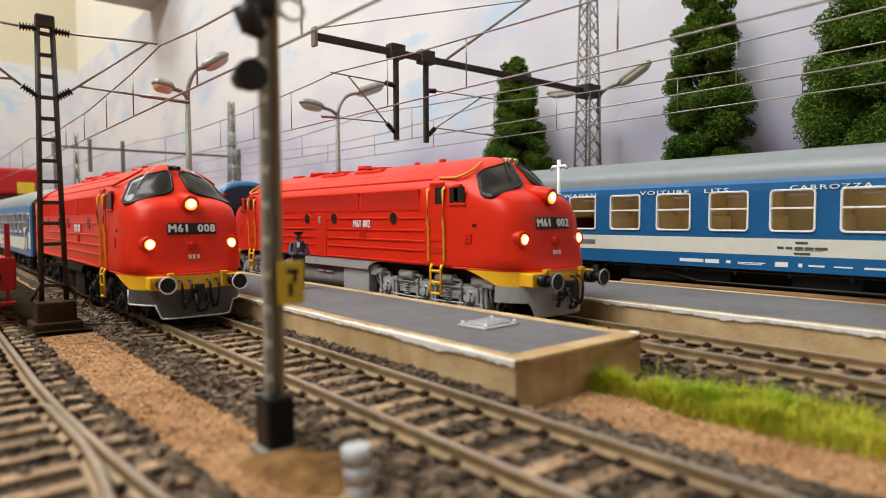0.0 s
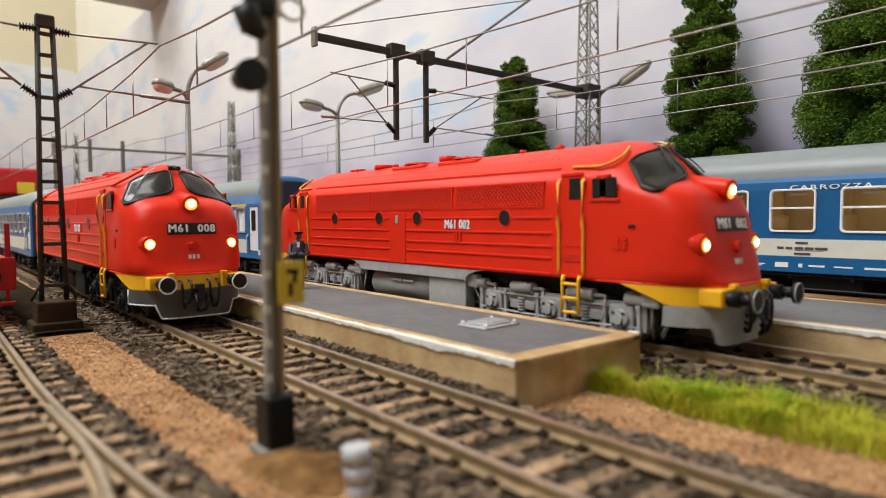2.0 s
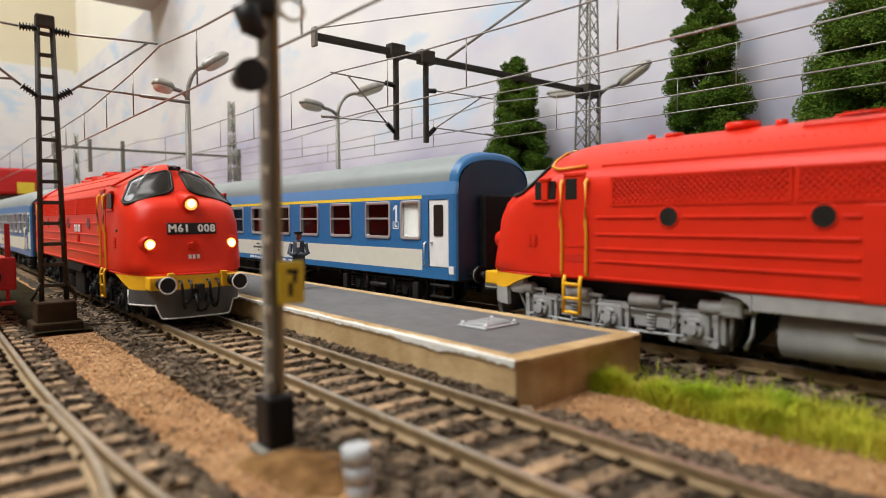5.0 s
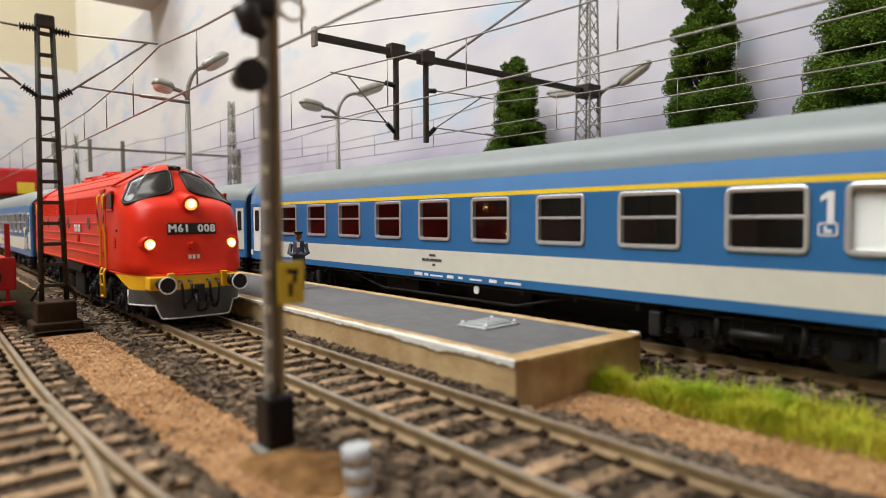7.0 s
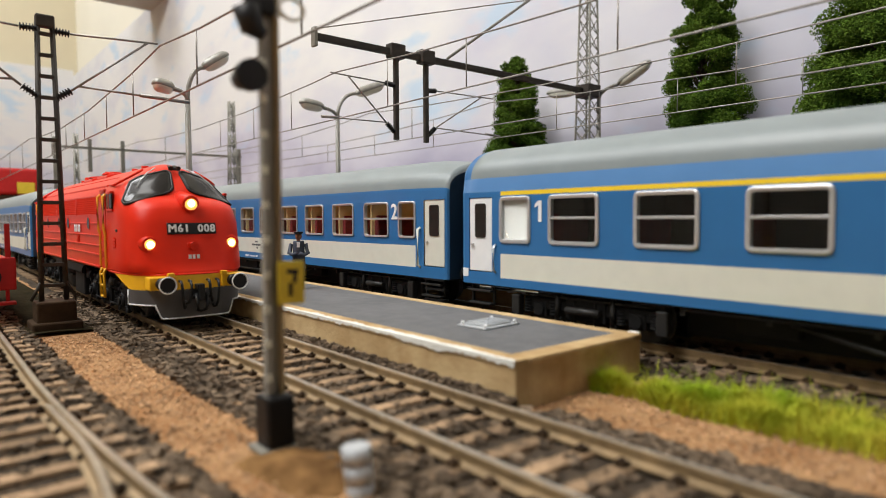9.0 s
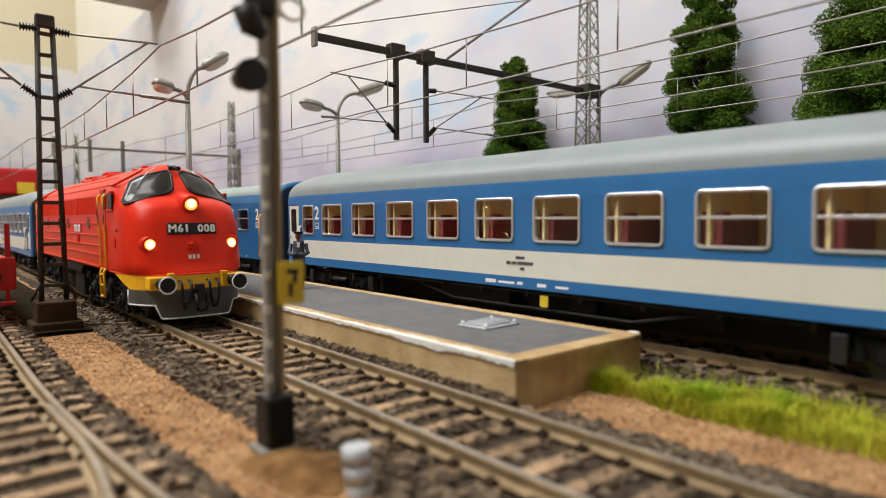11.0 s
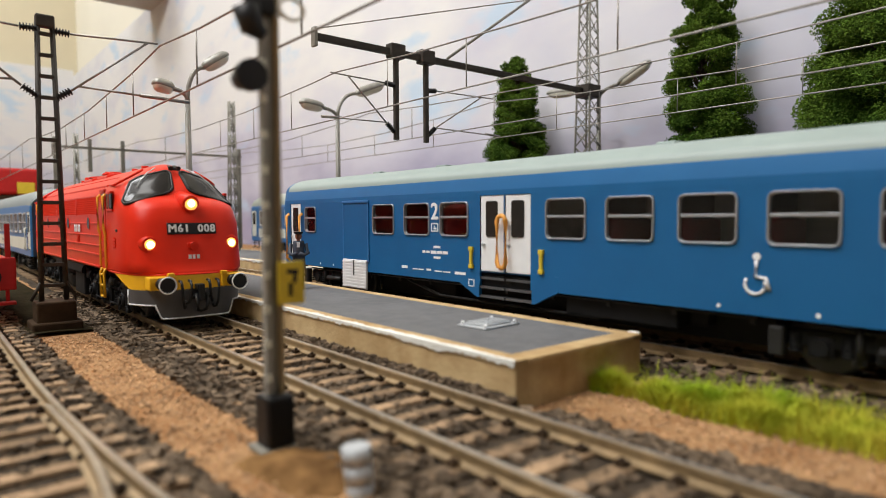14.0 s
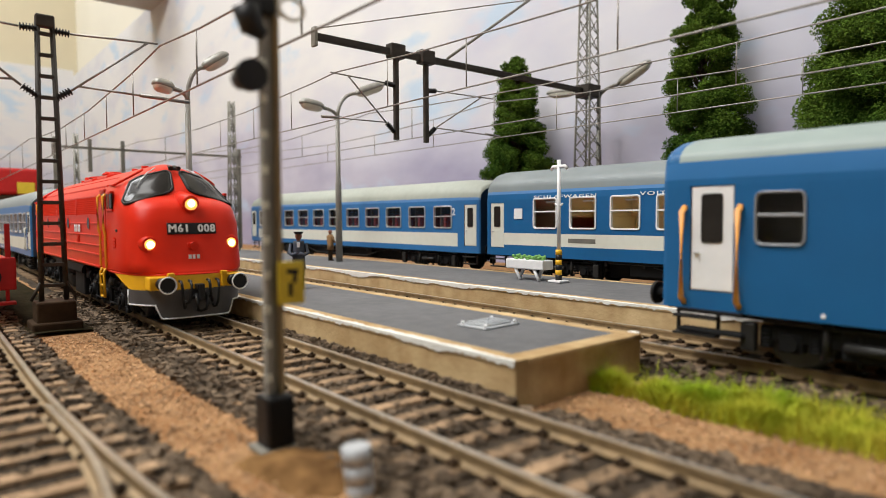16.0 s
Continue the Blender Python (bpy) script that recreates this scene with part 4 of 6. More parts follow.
# ---- coaches ----
def coach(name, label, group, m, length, bands, mats, windows, doors, roof_mat_i, roof_from, spec):
    """A passenger coach. bands: (z0, z1, material index) up the side; windows: (x0, x1, z0, z1, kind); doors: (x0, x1, z0, z1, material)."""
    c = empty(name, m, label, "passenger coach", group)
    half, zt = 16.2, spec.get("roof_top", 46.8)
    side = [(z0, mi) for z0, z1, mi in bands]
    holes = [(w[0], w[1], w[2], w[3]) for w in windows] + [(d[0], d[1], d[2], d[3]) for d in doors] + spec.get("cuts", [])
    zs = sorted({round(z, 2) for z, _ in side} | {bands[-1][1]} | {round(h[2], 2) for h in holes} | {round(h[3], 2) for h in holes})
    prof = []
    for z in zs:
        mi = [b for b in bands if b[0] - 0.01 <= z][-1][2]
        prof.append((half - max(0, (z - 35.5)) ** 1.6 * 0.06, z, mi))
    z_e, y_e = zs[-1], prof[-1][0]
    for k in range(1, 10):
        a = radians(10 * k)
        y, z = y_e * math.cos(a) ** 0.85, z_e + (zt - z_e) * math.sin(a)
        prof.append((y, z, roof_mat_i))
    prof[len(zs) - 1] = (*prof[len(zs) - 1][:2], roof_mat_i)
    full = [(-y, z, mi) for y, z, mi in prof] + [(y, z, mi) for y, z, mi in reversed(prof[:-1])]
    hl = length / 2
    rim = spec.get("rim", 2)
    xs = sorted({q * (hl - d) for q in (-1, 1) for d in (0, 0.35, 1.3, 3.5, 7.0, 11.0, 16.0, 22.0)} | {h[0] for h in holes} | {h[1] for h in holes})
    bm = bmesh.new()
    grid = []
    for x in xs:
        e = hl - abs(x)
        k = 0.0 if e >= 3.4 else (0.12 if e > 1 else (0.45 if e > 0.2 else 1.1))
        drop = 0.0 if e >= 3.4 else (0.25 if e > 1 else (1.0 if e > 0.2 else 2.2))
        drop += spec.get("taper", 0.0) * max(0.0, 1 - e / 22) ** 1.7
        row = []
        for y, z, mi in full:
            t = max(0, (z - 36) / 11)
            row.append(bm.verts.new((x, y - k * (1 if y > 0 else -1) * (1 - t) if abs(y) > k else y, z - drop * t)))
        grid.append(row)
    n_side = len(zs) - 1
    for i in range(len(xs) - 1):
        xm = (xs[i] + xs[i + 1]) / 2
        for j in range(len(full) - 1):
            za, zb = full[j][1], full[j + 1][1]
            if j < n_side:
                zm = (za + zb) / 2
                if any(h[0] < xm < h[1] and h[2] < zm < h[3] for h in holes):
                    continue
            f = bm.faces.new((grid[i][j], grid[i + 1][j], grid[i + 1][j + 1], grid[i][j + 1]))
            lo = j if full[j][1] <= full[j + 1][1] else j + 1
            mi = full[lo][2]
            if hl - abs(xm) < 3.4 and (full[j][1] + full[j + 1][1]) / 2 > zs[-1]:
                mi = rim
            if spec.get("plain_ends") and hl - abs(xm) < spec["plain_ends"] and mi in spec.get("plain_over", ()):
                mi = 0
            f.material_index = mi
            f.smooth = abs(zb - za) < 5 and zm_roof(za, zb, z_e)
    bmesh.ops.recalc_face_normals(bm, faces=bm.faces)
    body = part("body", bm, mats, c, spec["body_label"])
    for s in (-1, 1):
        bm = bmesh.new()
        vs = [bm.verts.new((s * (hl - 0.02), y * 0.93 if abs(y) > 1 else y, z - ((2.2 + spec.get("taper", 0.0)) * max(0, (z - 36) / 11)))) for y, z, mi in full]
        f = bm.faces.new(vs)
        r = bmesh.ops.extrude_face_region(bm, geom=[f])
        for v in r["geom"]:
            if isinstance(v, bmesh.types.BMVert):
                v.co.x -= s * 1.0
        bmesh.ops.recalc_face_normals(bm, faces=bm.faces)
        part("end_wall", bm, BLUE_SHADED, c, "blue end wall, darkened for facing away from the light")
        bm = boxbm(min(s * hl, s * (hl + 3.2)), max(s * hl, s * (hl + 3.2)), -7, 7, 12, 36, 0.8)
        part("gangway", bm, SOOT, c, "black rubber gangway bellows")
        for q in (-1, 1):
            bm = bmesh.new()
            disc(bm, (s * hl, q * 10.05, 12.1), (s, 0, 0), 1.2, 4.5, 12)
            disc(bm, (s * (hl + 4.0), q * 10.05, 12.1), (s, 0, 0), 2.6, 0.7, 18)
            part("buffer", bm, SOOT, c, "black buffer")
    # floor, inner partition, ceiling strip
    part("floor_pan", boxbm(-hl + 1, hl - 1, -15, 15, 9.8, 13.0, 0.3), SOOT, c, "black floor pan")
    # added block: hides the lit ground beyond, so the underside stays dark
    part("underside_block", boxbm(-spec["pivot"] + 24, spec["pivot"] - 24, -9, 9, 3.2, 10.0, 0.3), SOOT, c, "black block added to darken the gap under the coach")
    inner = spec["inner"]
    part("corridor_wall", boxbm(-hl + 2, hl - 2, 4.0, 4.8, 13, 38), inner, c, "inner corridor partition")
    part("inner_ceiling", boxbm(-hl + 2, hl - 2, -15.2, 15.2, 37.6, 38.2), spec.get("ceiling", inner), c, "inner ceiling")
    cache = {}
    for k, (x0, x1, z0, z1, kind) in enumerate(windows):
        w, h = x1 - x0, z1 - z0
        mtx = at((x0 + x1) / 2, -half, (z0 + z1) / 2)
        key = (round(w, 1), round(h, 1), kind)
        if key in cache:
            fr = share("window", cache[key][0], c, mtx)
            pane = share("pane", cache[key][1], fr, Matrix())
        else:
            bm = ringbm(w + 0.5, h + 0.5, 1.5, spec.get("frame_w", 0.95), 0.45)
            zb = h * spec.get("bar", 0.02)
            if kind != "blind":
                box(bm, -w / 2 + 0.3, w / 2 - 0.3, -0.3, 0.3, zb - 0.32, zb + 0.32, 0.1)
            fr = part("window", bm, spec["frame_mat"], c, spec["frame_label"], m=mtx)
            pane = part("pane", boxbm(-w / 2 + 0.3, w / 2 - 0.3, 0.35, 0.6, -h / 2 + 0.3, h / 2 - 0.3), GLASS, fr, "clear glazing")
            cache[key] = (fr, pane)
        pane.visible_shadow = False
        if kind == "blind":
            part("blind", boxbm(-w / 2 + 0.3, w / 2 - 0.3, 0.8, 1.2, -h / 2 + 0.3, h / 2 - 0.3), BLIND, fr, "drawn white blind")
    # compartments: partitions and facing seats
    comps = spec["compartments"]
    srcs = {}
    for x in comps:
        mtx = at(x, 0, 13)
        if srcs:
            share("partition", srcs["p"], c, mtx)
        else:
            srcs["p"] = part("partition", boxbm(-0.4, 0.4, -14.6, 4.0, 0, 24.4), spec["part_mat"], c, "compartment partition", m=mtx)
        for q in (-1, 1):
            if "s" in srcs:
                share("bench_seat", srcs["s"], c, mtx @ pose(0, 0, 0, 0, 0, 0) @ Matrix.Diagonal((q, 1, 1, 1)))
            else:
                bm = boxbm(0.5, 6.5, -13.5, 3.5, 4.5, 7.0, 0.5)
                box(bm, 0.5, 2.4, -13.5, 3.5, 6.5, 15.5, 0.5)
                box(bm, 0.6, 2.2, -13.0, -9.0, 15.0, 17.0, 0.4)
                srcs["s"] = part("bench_seat", bm, spec["seat_mat"], c, spec["seat_label"], m=mtx)
    # warm ceiling lamps; in the sleeping coach they are added just to brighten it
    if spec.get("lit"):
        for x in comps:
            part("cabin_lamp", boxbm(x + 9, x + 15, -6, -3, 36.9, 37.5, 0.2), CABIN_GLOW, c, "warm glowing ceiling lamp")
    for k, (x0, x1, z0, z1, dm, lab) in enumerate(doors):
        bm = boxbm(x0 + 0.15, x1 - 0.15, -half + 0.15, -half + 0.9, z0 + 0.1, z1 - 0.1, 0.25)
        d = part("door", bm, dm, c, lab)
        wx = 0.27 * (x1 - x0)
        zc0, zc1 = z0 + 0.46 * (z1 - z0), z1 - 1.6
        wx0, wx1 = (x0 + wx * spec.get("dw", 1.0), x1 - wx * spec.get("dw", 1.0))
        bm = platebm(wx1 - wx0, zc1 - zc0, 0.7, 0.25)
        part("door_window", bm, DARKGLASS, d, "dark door window", m=at((wx0 + wx1) / 2, -half + 0.2, (zc0 + zc1) / 2))
        part("door_handle", boxbm(x0 + 0.8, x0 + 2.0, -half - 0.5, -half + 0.2, z0 + 7.4, z0 + 7.9, 0.15), SILVER, d, "small metal handle")
    # bogies
    wheels = []
    src = None
    for cx in (-spec["pivot"], spec["pivot"]):
        bm = bmesh.new()
        for s in (-1, 1):
            y = s * 12.5
            box(bm, cx - 20, cx + 20, y - 0.9, y + 0.9, 5.2, 8.2, 0.4)
            box(bm, cx - 6, cx + 6, y - 1.2, y + 1.2, 3.4, 9.2, 0.5)
            for ax in (-14.4, 14.4):
                box(bm, cx + ax - 2.2, cx + ax + 2.2, y - 1.2, y + 1.2, 3.4, 7.2, 0.4)
                disc(bm, (cx + ax, y + s * 0.8, 5.3), (0, s, 0), 1.6, 1.1, 12)
                for o in (-4.4, 4.4):
                    for k in range(5):
                        disc(bm, (cx + ax + o, y + s * 0.5, 4.0 + 0.75 * k), (0, 0, 1), 1.25, 0.45, 10)
            for o in (-3, 3):
                tube(bm, [(cx + o, y + s * 1.2, 2.6), (cx + o, y + s * 1.2, 9.5)], 0.4, 6)
        box(bm, cx - 17, cx + 17, -6, 6, 6.5, 10)
        part("bogie", bm, SOOT, c, "black two-axle bogie with coil springs")
        for ax in (-14.4, 14.4):
            mm_ = at(cx + ax, 0, 5.3)
            w = share("wheelset", src, c, mm_) if src else part("wheelset", wheelset_bm(5.3), DGREY, c, "dark metal wheelset", m=mm_)
            src = src or w
            wheels.append((w, cx + ax))
        for s in (-1, 1):
            bm = bmesh.new()
            y = s * 13.9
            tube(bm, [(cx - 19, y, 9.0), (cx - 8, y, 8.9), (cx + 8, y, 8.9), (cx + 19, y, 9.0)], 0.35, 6)
            tube(bm, [(cx - 5, y + s * 0.6, 6.0), (cx + 5, y + s * 0.6, 6.0)], 0.9, 10)
            for o in (-8.2, 8.2):
                tube(bm, [(cx + o, y, 9.6), (cx + o, y, 3.6)], 0.7, 8)
                tube(bm, [(cx + o - 1.0, y - s * 0.4, 3.4), (cx + o + 1.0, y - s * 0.4, 3.4)], 0.55, 6)
            for o in (-21.5, 21.5):
                box(bm, cx + o - 1.4, cx + o + 1.4, y - 1.6, y + 0.6, 3.0, 8.6, 0.4)
            part("bogie_gear", bm, BOGIE_GREY, c, "dark dampers, rods and brake gear of the bogie")
    for x0, x1, z0, y in spec.get("boxes", ()):
        part("underframe_box", boxbm(x0, x1, -y, y, z0, 10.2, 0.4), SOOT, c, "black equipment box")
    for s in (-1, 1):
        bm = bmesh.new()
        p = spec["pivot"] - 26
        tube(bm, [(-p, s * 14.6, 9.4), (p, s * 14.6, 9.4)], 0.3, 6)
        tube(bm, [(-p * 0.7, s * 13.4, 8.8), (-p * 0.45, s * 13.4, 5.0), (p * 0.45, s * 13.4, 5.0), (p * 0.7, s * 13.4, 8.8)], 0.45, 6)
        for k in range(9):
            x = -p + 2 * p * k / 8
            box(bm, x - 0.5, x + 0.5, s * 14.4 - 0.4, s * 14.4 + 0.4, 8.2, 10.2)
        part("truss_rod", bm, BOGIE_GREY, c, "thin dark underframe rods and brackets")
        for e in (-1, 1):
            bm = bmesh.new()
            x = e * (hl - 7.5)
            for z in (4.6, 8.2):
                box(bm, x - 4.6, x + 4.6, s * 15.2 - 1.2, s * 15.2 + 1.2, z, z + 0.6, 0.15)
            for o in (-4.3, 4.3):
                box(bm, x + o - 0.3, x + o + 0.3, s * 14.4 - 0.3, s * 14.4 + 0.3, 4.6, 10.4)
            part("entrance_step", bm, BOGIE_GREY, c, "dark steps below the door")
    return c, wheels


def zm_roof(za, zb, z_e):
    return (za + zb) / 2 > z_e - 2


def marks(parent, x, z, rows, mat, y=-16.27, unit=0.55):
    """Small unreadable inscriptions as bars: rows of (dx, dz, width, height)."""
    for dx, dz, w, h in rows:
        part("inscription", boxbm(x + dx, x + dx + w, y - 0.04, y + 0.1, z + dz, z + dz + h), mat, parent, "small lettering bar")


# ---- the trains ----
loco_moving, loco_moving_wheels = locomotive("M61 002", "bright red rounded-nose diesel locomotive with grey bogies and lit headlights", at(-214, 0, 0), GREY, GREY, ORANGE, False, ORANGE)
loco_parked, loco_parked_wheels = locomotive("M61 008", "red diesel locomotive with white-lined dark skirt, lit headlights, standing", at(-286.9, -74.95, -1.2, rz=-0.36), DGREY, SOOT, ORANGE, True, RED)

Z_W = (22.4, 34.4)
wins = [(-122.3, -111.6, *Z_W, "blind"), (111.2, 121.6, *Z_W, "blind")] + [(24.45 * k - 7.4, 24.45 * k + 7.4, *Z_W, "") for k in range(-4, 5)]
dsA = [(-134.9, -125.6, 13.9, 34.6, WHITE, "white folding coach door"), (125.5, 135.0, 13.9, 34.6, WHITE, "white folding coach door")]
specA = dict(body_label="blue body with cream band and yellow stripe", inner=BROWN_IN, part_mat=BROWN_IN, seat_mat=SEAT_RED, seat_label="dark red bench seat", frame_mat=SILVER, frame_label="silver rounded window frame", bar=0.04, compartments=[24.45 * k + 12.2 for k in range(-5, 5)], pivot=96, boxes=((-30, -12, 5.0, 13), (10, 36, 4.2, 12), (-60, -48, 5.5, 12)), plain_ends=14.6, plain_over=(1, 3), rim=0, roof_top=49.4)
coach_first, wheels_first = coach("passenger_coach", "blue and cream first-class coach with yellow stripe and grey roof", "coaches of the moving train", at(-464, 0, 0), 276.5, [(10.4, 12.6, 0), (12.6, 19.2, 1), (19.2, 35.0, 0), (35.0, 36.1, 3), (36.1, 40.0, 4)], [BLUE, CREAMW, BLUE, STRIPE, BLUE_LIGHT, ROOF], wins, dsA, 5, 40.0, specA)
for s in (-1, 1):
    bm = boxbm(-0.15, 0.95, -0.08, 0.1, -2.7, 2.7)
    fl = [bm.verts.new((x, -0.08, z)) for x, z in ((-0.15, 2.7), (-0.15, 1.5), (-1.25, 0.9), (-1.25, 1.8))]
    bm.faces.new(fl)
    part("class_number", bm, WHITE, coach_first, "white class figure", m=at(-108.6 if s < 0 else 108.3, -16.25, 30.6))
    part("handrail", tubebm([(s * 124.2, -16.2, 14), (s * 124.2, -17, 14.6), (s * 124.2, -17, 21.0), (s * 124.2, -16.2, 21.6)], 0.35), SILVER, coach_first, "pale door grab rail")
    part("corner_plate", boxbm(s * 136.3 - 1.2, s * 136.3 + 1.0, -16.2, -15.6, 12.2, 14.6), WHITE, coach_first, "small white corner plate")
marks(coach_first, 108.3, 25.5, [(-1.6, 0, 3.2, 0.3), (-1.6, 2.1, 3.2, 0.3), (-1.6, 0, 0.3, 2.4), (1.3, 0, 0.3, 2.4), (-0.6, 0.6, 1.2, 0.5), (-0.6, 1.2, 0.5, 0.6)], WHITE)
marks(coach_first, -2, 15.0, [(-0.5, 2.2, 3.0, 0.7), (-4, 0.7, 1.6, 0.8), (-2, 0.7, 1.6, 0.8), (0, 0.7, 5.5, 0.8), (1, -0.7, 1.4, 0.7)], DGREY)
marks(coach_first, -10, 11.0, [(0, 0, 4, 1.0), (5, 0.1, 2, 0.8), (8, 0.1, 6, 0.5), (16, 0, 3, 0.9), (21, 0.1, 2, 0.7), (26, 0.1, 5, 0.5), (34, 0, 3, 0.9), (40, 0.1, 6, 0.6)], WHITE)
part("hanging_plate", platebm(2.1, 2.2, 0.7, 0.3), WHITE, coach_first, "small white shield plate", m=at(18, -15.2, 8.4))

Z_B = (22.8, 34.2)
wins = [(98.5 - 21.85 * k - 7.3, 98.5 - 21.85 * k + 7.3, *Z_B, "") for k in range(10)] + [(111.7, 120.6, *Z_B, ""), (-121.4, -112.4, *Z_B, "")]
dsB = [(124.9, 134.8, 14.0, 34.6, CREAMW, "cream white coach door"), (-134.3, -125.2, 14.0, 34.6, CREAMW, "cream white coach door")]
specB = dict(body_label="blue body with broad cream band", inner=CREAM_IN, part_mat=CREAM_IN, seat_mat=SEAT_RED, seat_label="dark red bench seat", frame_mat=SILVER, frame_label="silver window frame", bar=0.03, frame_w=0.7, compartments=[98.5 - 21.85 * k - 5.5 for k in range(11)], pivot=95, boxes=((-36, -8, 4.0, 13), (-2, 20, 4.2, 12), (40, 52, 5.5, 12)), plain_ends=13.6, plain_over=(1,), rim=5, lit=True, roof_top=48.0, taper=1.6)
coach_second, wheels_second = coach("passenger_coach", "blue and cream second-class coach with lit yellow interior", "coaches of the moving train", at(-745, 0, 0), 272, [(10.4, 13.4, 0), (13.4, 20.3, 1), (20.3, 37.4, 0), (37.4, 38.4, 0)], [BLUE, CREAMW, BLUE, YELLOW, BLUE_LIGHT, ROOF], wins, dsB, 5, 38.4, specB)
for s in (-1, 1):
    text_part("class_number", "2", 4.9, WHITE, coach_second, at(-109.9 if s < 0 else 109.2, -16.25, 30.9), "white class figure", bold=0.28)
    part("handrail", tubebm([(s * 123.0, -16.2, 13.6), (s * 123.0, -17.2, 14.2), (s * 123.0, -17.2, 25.4), (s * 123.0, -16.2, 26)], 0.45), CREAMW, coach_second, "cream door grab rail")
    for z in (3.6, 6.8, 9.8):
        part("foot_step", boxbm(s * 130 - 4.6, s * 130 + 4.6, -16.4, -14.4, z, z + 0.6), SOOT, coach_second, "black foot step")
marks(coach_second, -109.9, 25.0, [(-1.6, 0, 3.2, 0.3), (-1.6, 2.1, 3.2, 0.3), (-1.6, 0, 0.3, 2.4), (1.3, 0, 0.3, 2.4), (-0.6, 0.6, 1.2, 0.5)], WHITE)
marks(coach_second, -2, 15.9, [(-0.5, 2.2, 3.0, 0.7), (-4, 0.7, 1.6, 0.8), (-2, 0.7, 1.6, 0.8), (0, 0.7, 5.5, 0.8), (1, -0.7, 1.4, 0.7)], DGREY)
marks(coach_second, -14, 11.2, [(0, 0, 4, 1.0), (5, 0.1, 6, 0.6), (12, 0.1, 2, 0.8), (19, 0, 3, 0.9), (25, 0.1, 4, 0.6)], WHITE)
part("hanging_plate", platebm(2.6, 2.8, 0.3, 0.4), SIGN_Y, coach_second, "small yellow hanging plate", m=at(7, -15.6, 7.6))

Z_C = (23.8, 33.5)
wins = [(15.5 + 17.9 * k, 27.5 + 17.9 * k, *Z_C, "") for k in range(5)] + [(-62.6, -50.3, *Z_C, ""), (-44.3, -31.6, *Z_C, ""), (-26.1, -13.8, *Z_C, ""), (-111.9, -103.3, *Z_C, "")]
dsC = [(115.3, 124.6, 14.0, 35.2, WHITE, "white coach door"), (-125, -116, 14.0, 35.2, WHITE, "white coach door"), (-8.8, 0.5, 14.0, 35.2, WHITE, "white double door leaf"), (0.9, 10.2, 14.0, 35.2, WHITE, "white double door leaf")]
specC = dict(body_label="deep blue body, upper band lightened for sheen", inner=METAL, part_mat=BROWN_IN, seat_mat=SEAT_RED, seat_label="dark red bench seat", frame_mat=FRAME_DULL, frame_label="thin dull aluminium window frame", bar=0.06, frame_w=0.42, compartments=[30.5 + 17.9 * k for k in range(4)] + [-47.2, -28.8], pivot=92, boxes=((20, 50, 5.0, 14), (-40, -24, 4.2, 12), (52, 56, 6, 12)), rim=0, dw=0.95, roof_top=46.0, cuts=[(-8.8, 10.2, 10.2, 13.9)])
# band from 36.6 up: same deep blue, sheen put in as lighter BLUE
coach_blue, wheels_blue = coach("passenger_coach", "deep blue second-class coach with white doors and pale roof", "coaches of the moving train", at(-1020.5, 0, 0), 263, [(10.2, 36.6, 0), (36.6, 40.2, 3)], [BLUE_DEEP, CREAMW, BLUE_DEEP, BLUE, BLUE_LIGHT, ROOF_PALE], wins, dsC, 5, 40.2, specC)
for x in (113.9, 126.0, -126.2, -114.8):
    part("handrail", tubebm([(x, -16.2, 31.0), (x, -17.5, 30.0), (x, -17.5, 12.6), (x, -16.2, 11.4)], 0.62), ORANGE_PALE, coach_blue, "orange vertical grab rail")
for x in (-0.9, 2.3):
    part("handrail", tubebm([(0.7, -17.3, 29.6), (0.7 + (x - 0.7) * 0.7, -17.4, 29.2), (x, -17.4, 28.0), (x, -17.4, 17.0), (0.7 + (x - 0.7) * 0.7, -17.4, 15.8), (0.7, -17.3, 15.4)], 0.62), ORANGE_PALE, coach_blue, "orange door grab rail")
for x in (-12.2, 14.0):
    bm = boxbm(x - 0.5, x + 0.5, -16.9, -16.1, 15.2, 20.2, 0.2)
    box(bm, x - 0.85, x + 0.85, -17.0, -16.1, 14.6, 15.8, 0.2)
    box(bm, x - 0.85, x + 0.85, -17.0, -16.1, 19.6, 20.8, 0.2)
    part("grab_handle", bm, SIGN_Y, coach_blue, "bright yellow grab handle")
for x in (109.0, -28.9):
    text_part("class_number", "2", 4.9, WHITE, coach_blue, at(x, -16.25, 30.8), "white class figure", bold=0.26)
    marks(coach_blue, x, 24.8, [(-1.7, 0, 3.4, 0.4), (-1.7, 2.3, 3.4, 0.4), (-1.7, 0, 0.4, 2.6), (1.3, 0, 0.4, 2.6), (-0.6, 0.7, 1.4, 0.5), (-0.4, 1.3, 0.5, 0.6)], WHITE)
bm = bmesh.new()
tube(bm, [(67 + 1.9 * math.cos(radians(a)), -16.25, 16.2 + 1.9 * math.sin(radians(a))) for a in range(150, 390, 15)], 0.32, 6)
tube(bm, [(67.2, -16.25, 20.6), (67.0, -16.25, 17.6), (68.9, -16.25, 17.4), (69.6, -16.25, 15.2)], 0.4, 6)
disc(bm, (67.2, -16.2, 21.4), (0, -1, 0), 0.75, 0.15, 12)
part("wheelchair_sign", bm, WHITE, coach_blue, "white wheelchair symbol")
